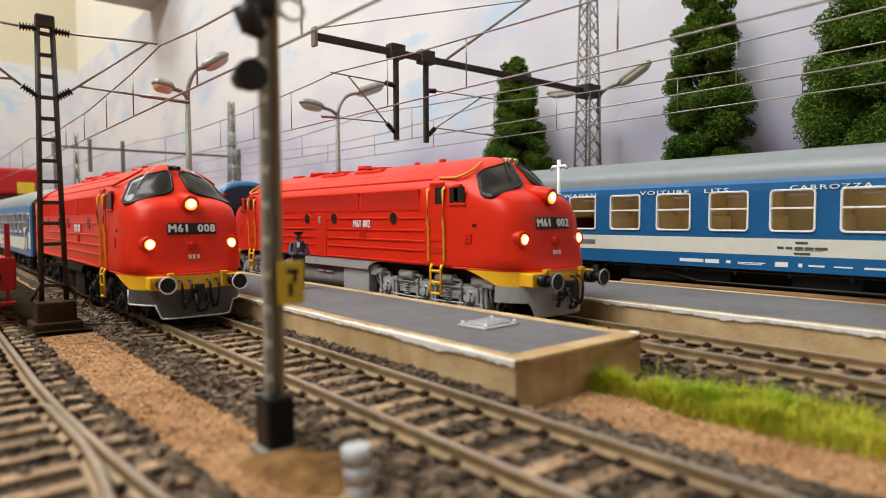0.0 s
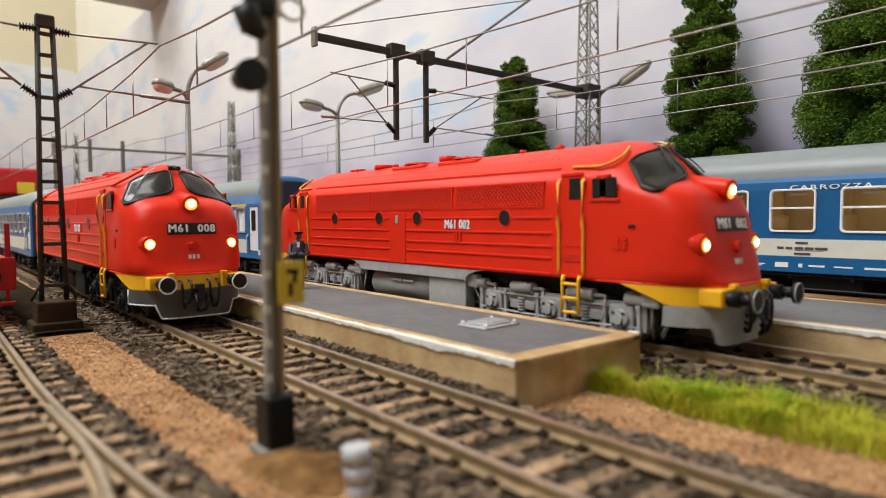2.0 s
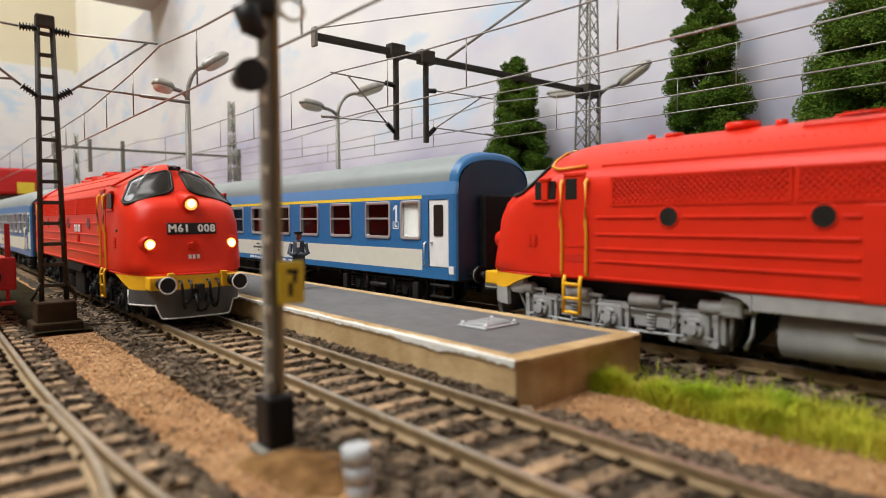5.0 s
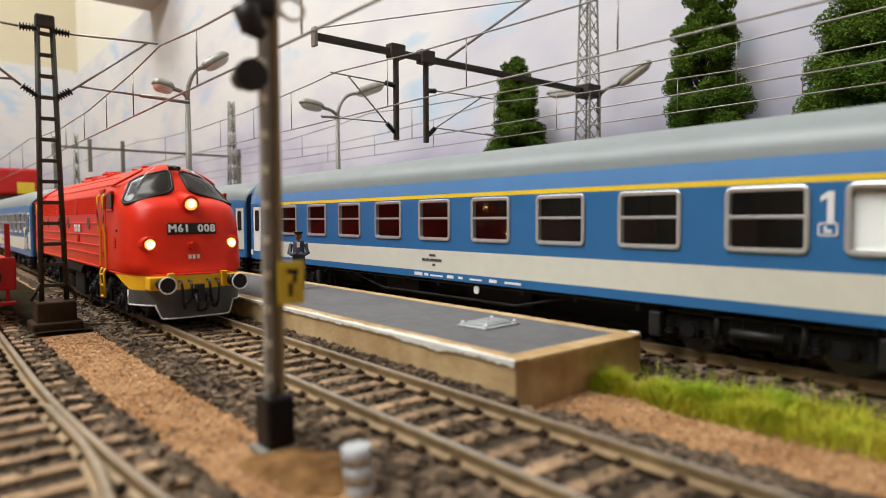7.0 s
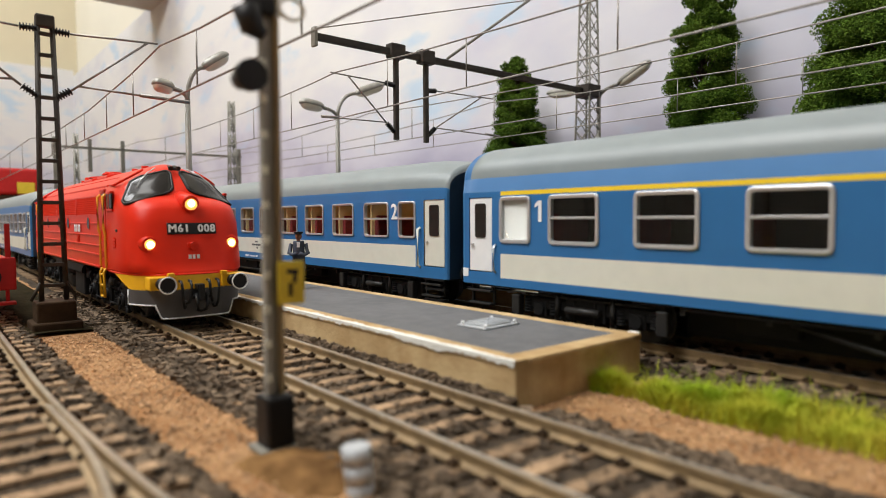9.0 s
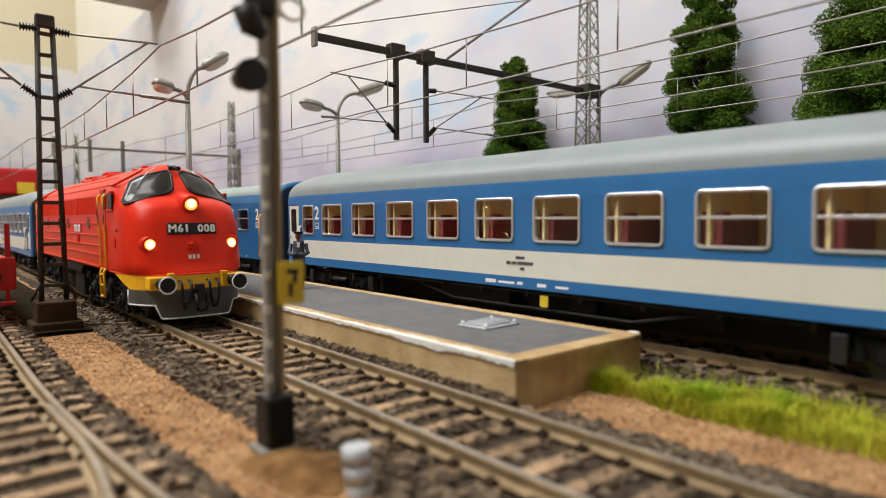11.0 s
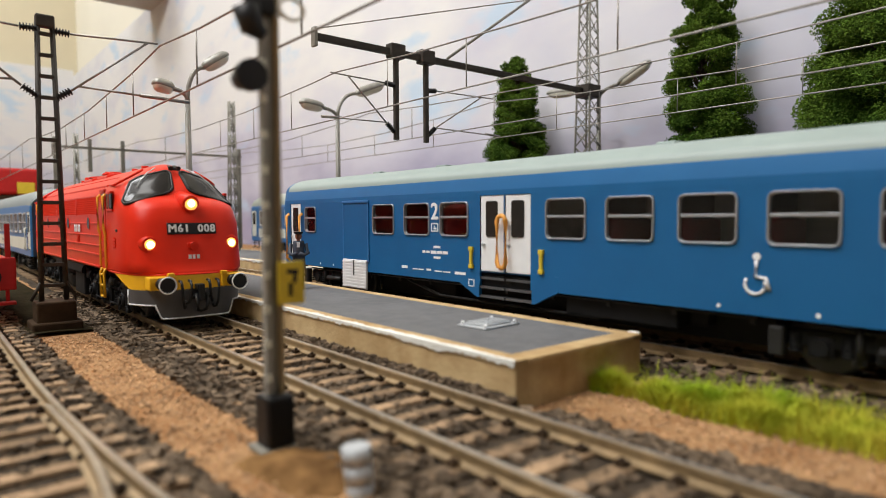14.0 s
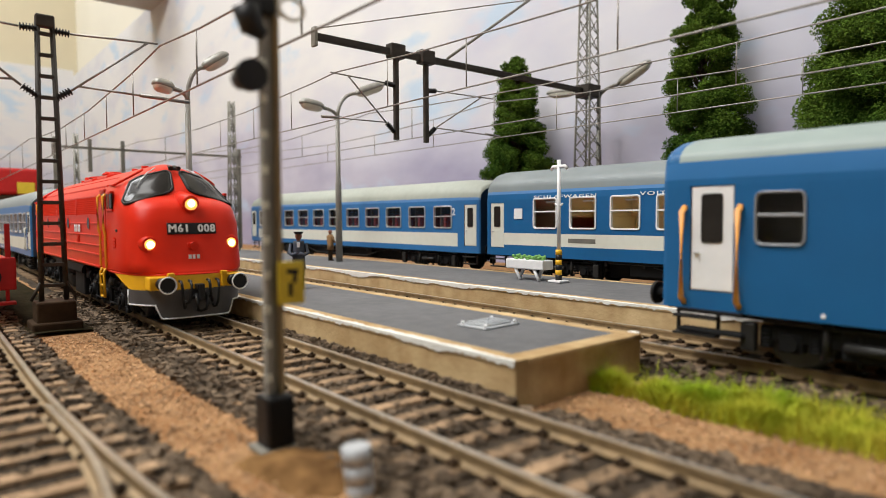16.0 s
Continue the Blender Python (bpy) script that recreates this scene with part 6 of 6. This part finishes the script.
for k in range(5):
    part("base_rib", boxbm(2.1, 2.4, -1.9 + k * 0.85, -1.5 + k * 0.85, 1.4, 8.2), BLACK, sig)
for sy, pm, pl_ in ((-1, LAMP_GREY, "grey post channel"), (1, POST, "rust-tinted post channel")):
    part("post_channel", boxbm(-0.7, 0.7, sy * 0.95 - 0.42, sy * 0.95 + 0.42, 8.4, 78, 0.1), pm, sig, pl_)
part("post_web", boxbm(-0.25, 0.25, -0.6, 0.6, 8.4, 78), METAL, sig, "flat post web")
for k in range(14):
    part("post_lacing", boxbm(0.7, 0.95, -1.7, -0.7, 10.6 + 5 * k, 11.7 + 5 * k), CREAMW, sig, "pale lacing plate")
bm = boxbm(1.0, 1.5, 0.2, 4.4, 21.7, 28.0, 0.2)
pl = part("number_sign", bm, SIGN_Y, sig, "yellow plate with a dark mark")
bm = boxbm(1.5, 1.6, 1.5, 3.3, 26.2, 26.8)
box(bm, 1.5, 1.6, 2.5, 3.1, 24.8, 26.4)
box(bm, 1.5, 1.6, 1.8, 2.4, 22.9, 24.9)
part("sign_mark", bm, BLACK, pl, "dark unreadable mark")
bm = bmesh.new()
disc(bm, (0.2, -3.1, 54.1), (1, 0, 0), 2.2, 1.6, 24)
disc(bm, (-2.6, -3.1, 54.1), (1, 0, 0), 1.5, 2.9, 20)
tube(bm, [(0.2, -3.1, 54.1), (0.2, -0.6, 54.1)], 0.6, 8)
part("signal_lamp", bm, BLACK, sig, "round black signal lamp back")
bm = boxbm(-0.6, 1.8, -3.6, 0.6, 62.6, 75, 0.6)
tube(bm, [(0.6, -3.4, 63.6), (0.6, -2.6, 60.8), (0.6, -1.0, 60.0)], [2.0, 1.7, 0.9], 12)
part("signal_head", bm, BLACK, sig, "black hooded signal head")
bm = bmesh.new()
tube(bm, [(2.2, 2.6 + 1.9 * math.cos(radians(20 * k)), 63.9 + 1.5 * math.sin(radians(20 * k))) for k in range(19)], 0.28, 6, caps=False)
tube(bm, [(1.2, 0.6, 62.9), (2.2, 1.4, 62.9)], 0.28, 6)
part("ring_bracket", bm, CREAMW, sig, "pale wire ring")

# heap of brown earth round the signal's foot
bm = bmesh.new()
rings = []
for r in range(9):
    u = r / 8
    ring = []
    for k in range(40):
        a_ = 2 * math.pi * k / 40
        w_ = u * (1 + 0.28 * noise2(3 * math.cos(a_), 3 * math.sin(a_), 0.6))
        rx, ry = 15.0 * w_, 9.0 * w_
        x, y = -76.0 + rx * math.cos(a_), -98.2 + ry * math.sin(a_) + 0.10 * rx * math.cos(a_)
        z = -5.2 + 1.7 * (1 - u ** 1.6) + 0.45 * noise2(x, y, 0.35) * (1 - u) + 0.2 * noise2(x, y, 1.1) * (1 - u) - 0.9 * u ** 5
        ring.append(bm.verts.new((x, y, z)))
    rings.append(ring)
for p, q in zip(rings, rings[1:]):
    for k in range(40):
        bm.faces.new((p[k], q[k], q[(k + 1) % 40], p[(k + 1) % 40])).smooth = True
bmesh.ops.remove_doubles(bm, verts=bm.verts, dist=0.001)
bmesh.ops.recalc_face_normals(bm, faces=bm.faces)
BROWN_EARTH = material("mottled_brown_earth", (0.30, 0.165, 0.065), 0.95, scale=220, bump=0.9, bump_scale=1500, color2=(0.07, 0.034, 0.012), spec=0.06)
tagged(part("earth_heap", bm, BROWN_EARTH), "brown earth heaped round the signal's foot", "ground", kind="structure")

stub = empty("marker_stub", at(-64, -97.3, -5.2, rx=4, ry=-3), "small galvanised metal stub beside the near track", "marker post")
bm = bmesh.new()
for z, r in ((0, 1.75), (2.3, 1.85), (4.6, 1.9)):
    disc(bm, (0, 0, z), (0, 0, 1), r, 2.0, 8, r2=r * 0.97)
disc(bm, (0, 0, 0), (0, 0, 1), 1.55, 6.5, 8)
part("stub_body", bm, GALV, stub, "ribbed pale metal stub")
part("stub_groove", tubebm([(0, 0, 2.0), (0, 0, 2.3)], 1.6, 8), METAL, stub, "dark groove")

# ---- small things on the platforms ----
hatch = empty("platform_hatch", at(-104, -36.7, 4.08, rz=3), "light grey access hatch cover on the asphalt deck", "hatch cover")
part("flange", boxbm(-4.4, 4.4, -5.9, 5.9, 0, 0.5, 0.2), GALV, hatch, "pale hatch flange")
part("lid", boxbm(-3.2, 3.2, -4.4, 4.4, 0.5, 0.95, 0.2), GALV, hatch, "grey ribbed lid")
for k in range(9):
    part("lid_rib", boxbm(-2.9, 2.9, -4.05 + k * 0.95, -3.65 + k * 0.95, 0.95, 1.2), GALV, hatch)
for sx in (-1, 1):
    for sy in (-1, 1):
        bm = bmesh.new()
        disc(bm, (sx * 3.6, sy * 4.9, 0.5), (0, 0, 1), 0.4, 0.7, 10)
        part("bolt", bm, WHITE, hatch)


def figurine(x, y, z, h, turn, coat, legs, cap, label):
    """A moulded model figure as one plain shape."""
    bm = bmesh.new()
    k = h / 20.0
    for s in (-1, 1):
        tube(bm, [(0, s * 0.95, 0), (0, s * 0.9, 4.5), (0, s * 0.8, 9.5)], 0.75, 10, 1, 1.05)
        box(bm, -0.7, 1.5, s * 1.0 - 0.65, s * 1.0 + 0.65, 0, 0.8, 0.25, 1)
        tube(bm, [(-0.1, s * 2.3, 15.4), (0.3, s * 3.1, 12.2), (1.9, s * 1.6, 11.6), (2.2, s * 0.3, 12.2)], 0.8, 8, 0, 0.6)
    tube(bm, [(0, 0, 6.8), (0, 0, 10), (0, 0, 13), (0, 0, 15.6), (0, 0, 16.4)], 2.0, 14, 0, 1.5)
    for v in bm.verts:
        if 6 < v.co.z < 16.5 and abs(v.co.y) < 2.05:
            v.co.y *= 1.15
    disc(bm, (0, 0, 16.0), (0, 0, 1), 0.65, 1.2, 10, 2)
    r = bmesh.ops.create_uvsphere(bm, u_segments=14, v_segments=10, radius=1.3)
    for v in r["verts"]:
        v.co = Vector((v.co.x, v.co.y * 0.88, v.co.z * 1.12 + 18.0))
        for f in v.link_faces:
            f.material_index, f.smooth = 2, True
    if cap:
        disc(bm, (0, 0, 18.8), (0, 0, 1), 1.35, 0.7, 16, 1, 1.75)
        box(bm, 0.8, 2.2, -0.9, 0.9, 18.7, 18.95, 0, 1)
    box(bm, 1.35, 1.75, -0.5, 0.5, 14.2, 16.0, 0, 3)
    bmesh.ops.scale(bm, vec=(k, k, k), verts=bm.verts)
    ob = part("figurine", bm, [coat, legs, SKIN, WHITE], m=at(x, y, z, rz=turn))
    return tagged(ob, label, "figurine", "model figures")


figurine(-204, -33.6, 4.1, 20.8, -30, NAVY, BLACK, True, "small painted plastic figure in navy uniform on the platform")
figurine(-330, 51.5, 3.9, 19, 100, TAN, BROWN, False, "small tan painted plastic figure on the far platform")

planter = empty("planter", at(-171.5, 51.5, 4), "white trestle planter box with green planting", "planter")
part("trough", boxbm(-10, 10, -3.2, 3.2, 4.4, 8.2, 0.4), WHITE, planter, "white trough")
for x in (-5, 5):
    for s in (-1, 1):
        part("leg", tubebm([(x - s * 2.5, s * 2.4, 0), (x + s * 1.0, s * 2.0, 5.2)], 0.7, 6), WHITE, planter)
bm = bmesh.new()
rnd = random.Random(5)
for k in range(60):
    r = bmesh.ops.create_icosphere(bm, subdivisions=1, radius=rnd.uniform(0.5, 0.95), matrix=Matrix.Translation((rnd.uniform(-8.5, 8.5), rnd.uniform(-2.4, 2.4), rnd.uniform(8.2, 9.6))))
part("planting", bm, PLANTER_GREEN, planter, "low green planting")

pole = empty("marker_pole", at(-156.2, 51.5, 4), "white marker pole with black and yellow banded foot", "marker pole")
part("foot", boxbm(-3, 3, -3, 3, 0, 0.9, 0.3), WHITE, pole, "white foot plate")
for k in range(6):
    bm = bmesh.new()
    disc(bm, (0, 0, 0.9 + k * 1.95), (0, 0, 1), 1.25, 1.95, 16)
    part("band", bm, BLACK if k % 2 == 0 else YELLOW, pole)
part("shaft", tubebm([(0, 0, 12.4), (0, 0, 47)], 0.75, 10), WHITE, pole, "white shaft")
part("crossbar", tubebm([(-3.8, 0, 43.4), (-3, 0, 44.4), (3, 0, 44.4), (3.8, 0, 43.4)], 0.7, 8), WHITE, pole, "white crossbar")
part("hook", tubebm([(-1.8, 0, 30.4), (-1, 0, 29.6), (1, 0, 29.6), (1.8, 0, 30.4)], 0.4, 6), WHITE, pole)

# red flat wagon on the side track, and far wagons
wag = empty("flat_wagon", at(-236, -131, -1.2), "bright red flat wagon with stakes, end on", "freight wagon")
part("bed", boxbm(-90, 0, -17, 17, 12.5, 17.5, 0.4), RED_CAR, wag, "red wagon bed")
part("end_beam", boxbm(-1, 1.2, -16.5, 16.8, 8.5, 18.6, 0.4), RED_CAR, wag, "red end beam")
part("step", boxbm(-1, 3, 8, 16.5, 4.0, 5.0, 0.3), RED_CAR, wag, "red shunter step")
part("step_hanger", boxbm(-0.6, 0.4, 14, 15, 5, 9), RED_CAR, wag)
part("stake", boxbm(-1, 0.4, 14.2, 15.6, 18, 29, 0.2), RED_CAR, wag, "red stake")
part("stake", boxbm(-1, 0.4, 11.6, 13.0, 18, 38, 0.2), YELLOW, wag, "yellow stake")
for s in (-1, 1):
    bm = bmesh.new()
    disc(bm, (1, s * 10, 13), (1, 0, 0), 1.2, 5, 12)
    disc(bm, (5.6, s * 10, 13), (1, 0, 0), 2.6, 0.7, 18)
    part("buffer", bm, BLACK, wag, "black buffer")
for x in (-14, -70):
    part("wheelset", wheelset_bm(5.3), SOOT, wag, "dark wheelset", m=at(x, 0, 5.3))
    part("axle_guard", boxbm(x - 5, x + 5, -12, 12, 5, 12.6, 0.4), SOOT, wag)
# place and height fit the camera's view; the block below only carries it
far_w = empty("covered_wagon", at(-800, -62, -1.2), "distant orange-red wagon, raised to fit the camera's view", "freight wagon")
part("wagon_body", boxbm(-120, 0, -40, 29, 57, 85, 3), RED_CAR, far_w, "orange-red wagon body")
part("yellow_panel", boxbm(0, 1.5, 8, 24, 58, 70, 0.5), SIGN_Y, far_w, "yellow panel on the wagon end")
part("underframe", boxbm(-118, -2, -36, 25, -4, 57, 2), BROWN, far_w, "brown block filling the gap under the raised wagon")


# ---- trees ----
def tree(x, y, h, w, seed, label, lump=1.0):
    """Trunk and limbs, and a crown of foliage clumps with gaps, each clump many small folded leaves."""
    t = empty("tree", at(x, y, -4.2), label, "tree", "trees before the backdrop")
    rnd = np.random.RandomState(seed)
    bm = bmesh.new()
    tube(bm, [(0, 0, 0), (0.5, 0.3, h * 0.3), (-0.4, 0.2, h * 0.6), (0, 0, h * 0.92)], 2.4, 8, r2=0.4)
    vs, fs, i = [], [], 0
    n = 260
    quad = np.array([(-1, -0.6, 0), (0, -0.15, 0.45), (1, 0.1, 0.1), (0.1, 0.8, -0.2)])
    for k in range(n):
        f = 0.08 + 0.9 * (k + rnd.uniform(0, 1)) / n
        env = w * 0.5 * (0.75 + 0.25 * min(1, f / 0.3)) * (1 - f ** 2.4) ** 0.62 + 1.0
        a = rnd.uniform(0, 6.283)
        env *= rnd.uniform(0.68, 1.12)
        reach = env * rnd.uniform(0.2, 0.86) ** 0.7
        c = np.array((reach * math.cos(a), reach * math.sin(a), f * h))
        r = (env * rnd.uniform(0.14, 0.28) + 1.8) * lump
        tube(bm, [(0, 0, f * h * 0.88), tuple(c)], 0.5, 5, r2=0.2)
        m = int(24 * r * r + 70 * r)
        d = rnd.normal(size=(m, 3))
        d /= np.linalg.norm(d, axis=1)[:, None]
        p = c + d * (r * rnd.uniform(0.35, 1.12, m))[:, None] * np.array((1, 1, 0.8))
        q, _ = np.linalg.qr(rnd.normal(size=(m, 3, 3)))
        sz = rnd.uniform(0.32, 0.8, m)
        v = np.einsum("mij,kj->mki", q, quad) * sz[:, None, None] + p[:, None, :]
        vs.append(v.reshape(-1, 3) * MM)
        o = 4 * (i + np.arange(m))[:, None]
        fs.append(np.concatenate((o + np.array([0, 1, 3]), o + np.array([1, 2, 3]))))
        i += m
    part("trunk", bm, BARK, t, "brown trunk with thin limbs")
    me = bpy.data.meshes.new("crown")
    me.from_pydata(np.concatenate(vs).tolist(), [], np.concatenate(fs).tolist())
    me.materials.append(LEAF)
    ob = new("crown", me)
    ob.parent = t
    tagged(ob, "clumpy dark green foliage", kind="stuff")
    return t


tree(-296, 176, 143, 47, 23, "slim dark green model tree before the backdrop")
tree(-164, 176, 169, 46, 12, "tall dark green model tree with ragged crown")
tree(-79, 172, 178, 72, 13, "broad dark green model tree before the backdrop", 1.1)


# ---- grass and grit ----
def grass():
    """Fine upright fibres in tufts, with a few long pale wisps, thinning at the patch's edges."""
    rnd = np.random.RandomState(21)
    vs, fs, i = [], [], 0
    while i < 36000:
        x = rnd.uniform(-77, 30)
        lo = -38.4 + 1.3 * noise2(x, 5, 0.12)
        hi = min(-34.5 + 0.42 * (x + 76), -16.5) + 1.6 * noise2(x, 9, 0.15)
        u = rnd.uniform(0, 1)
        y = lo + (hi - lo) * u
        tuft = noise2(x, y, 0.2) + 0.3
        edge = min(u, 1 - u)
        if rnd.uniform() > 0.55 + tuft or (edge < 0.12 and rnd.uniform() < 0.7) or (x < -62 and rnd.uniform() < 0.5):
            continue
        wisp = rnd.uniform() < 0.012
        h = rnd.uniform(5.0, 8.0) if wisp else rnd.uniform(1.6, 4.2) * (0.75 + 0.6 * max(0, tuft))
        a, l = rnd.uniform(0, 6.283), rnd.uniform(0.25, 1.0) * h
        dx, dy = math.cos(a), math.sin(a)
        wd = rnd.uniform(0.05, 0.11)
        z = ground_height(x, y) - 0.2
        vs.append(np.array([(x - dy * wd, y + dx * wd, z), (x + dy * wd, y - dx * wd, z), (x + dx * l * 0.35 + dy * wd * 0.7, y + dy * l * 0.35 - dx * wd * 0.7, z + h * 0.65), (x + dx * l * 0.35 - dy * wd * 0.7, y + dy * l * 0.35 + dx * wd * 0.7, z + h * 0.65), (x + dx * l, y + dy * l, z + h)]) * MM)
        o = 5 * i
        fs += [(o, o + 1, o + 2, o + 3), (o + 3, o + 2, o + 4)]
        i += 1
    me = bpy.data.meshes.new("grass")
    me.from_pydata(np.concatenate(vs).tolist(), [], fs)
    me.materials.append(GRASSM)
    return tagged(new("grass", me), "bright green and straw-coloured static grass beside the track", "grass", kind="stuff")


grass()

track(-74.95, -1.2, -760, 160, "near track with brown rails and tan wooden sleepers")
track(0, 0, -560, 160, "middle track with brown rails and tan wooden sleepers")
track(0, 0, -1950, -560, "middle track running on to the layout's end")
track(0, 0, 160, 1035, "middle track running on past the platforms")
track(90.5, 1.0, -560, 160, "far track under the standing coaches")
side_track = track(-130.4, -1.2, -560, 60, "curving side track with weathered rails", left_path, 8.9)


def blade_path(x):
    """The switch blade leaves the outer rail and bends away to the inside."""
    return -1.15 - 0.0036 * max(0, x + 104) ** 2 + left_path(x)


part("switch_blade", rail_bm(-120, -52, -121.5, -1.3, blade_path, 6), [RAIL, RAIL_HEAD], side_track, "rusty switch blade beside the outer rail")

# ---- what moves ----
TRAIN_X = [(0, -214.07), (0.5, -204.42), (1, -192.86), (1.5, -179.54), (2, -163.22), (2.5, -147.29), (3, -127.11), (3.5, -106.26), (4, -80.99), (4.2, -70.9), (5.2, -15.5), (6.3, 52.6), (6.5, 66.0), (7, 101.3), (7.5, 136.5), (8, 175.6), (8.5, 211.5), (9, 252), (9.2, 268.3), (10.2, 351), (11.3, 444.4), (11.5, 462.6), (12, 507.9), (12.5, 550.6), (13, 597.7), (13.5, 640.6), (14, 686.7), (14.5, 729), (15, 775.4), (15.5, 819), (16, 865.5)]


def train_x(t):
    """Distance run by the moving train, on a smooth curve through its timed places."""
    n = len(TRAIN_X)
    k = max(i for i in range(n - 1) if TRAIN_X[i][0] <= t + 1e-9)
    def slope(i):
        a, b = max(i - 1, 0), min(i + 1, n - 1)
        return (TRAIN_X[b][1] - TRAIN_X[a][1]) / (TRAIN_X[b][0] - TRAIN_X[a][0])
    (t0, x0), (t1, x1) = TRAIN_X[k], TRAIN_X[k + 1]
    h = t1 - t0
    u = (t - t0) / h
    return (2 * u ** 3 - 3 * u ** 2 + 1) * x0 + (u ** 3 - 2 * u ** 2 + u) * h * slope(k) + (-2 * u ** 3 + 3 * u ** 2) * x1 + (u ** 3 - u ** 2) * h * slope(k + 1)


def motions():
    times = [k / 15 for k in range(241)]
    train = ((loco_moving, loco_moving_wheels, 0, 6.0), (coach_first, wheels_first, -250.25, 5.3), (coach_second, wheels_second, -531, 5.3), (coach_blue, wheels_blue, -806.5, 5.3))
    for thing, wheels, u, r in train:
        walk(thing, [(t, at(train_x(t) + u, 0, 0)) for t in times])
        for w, x in wheels:
            walk(w, [(t, at(x, 0, r, ry=math.degrees(train_x(t) / r))) for t in times])


motions()
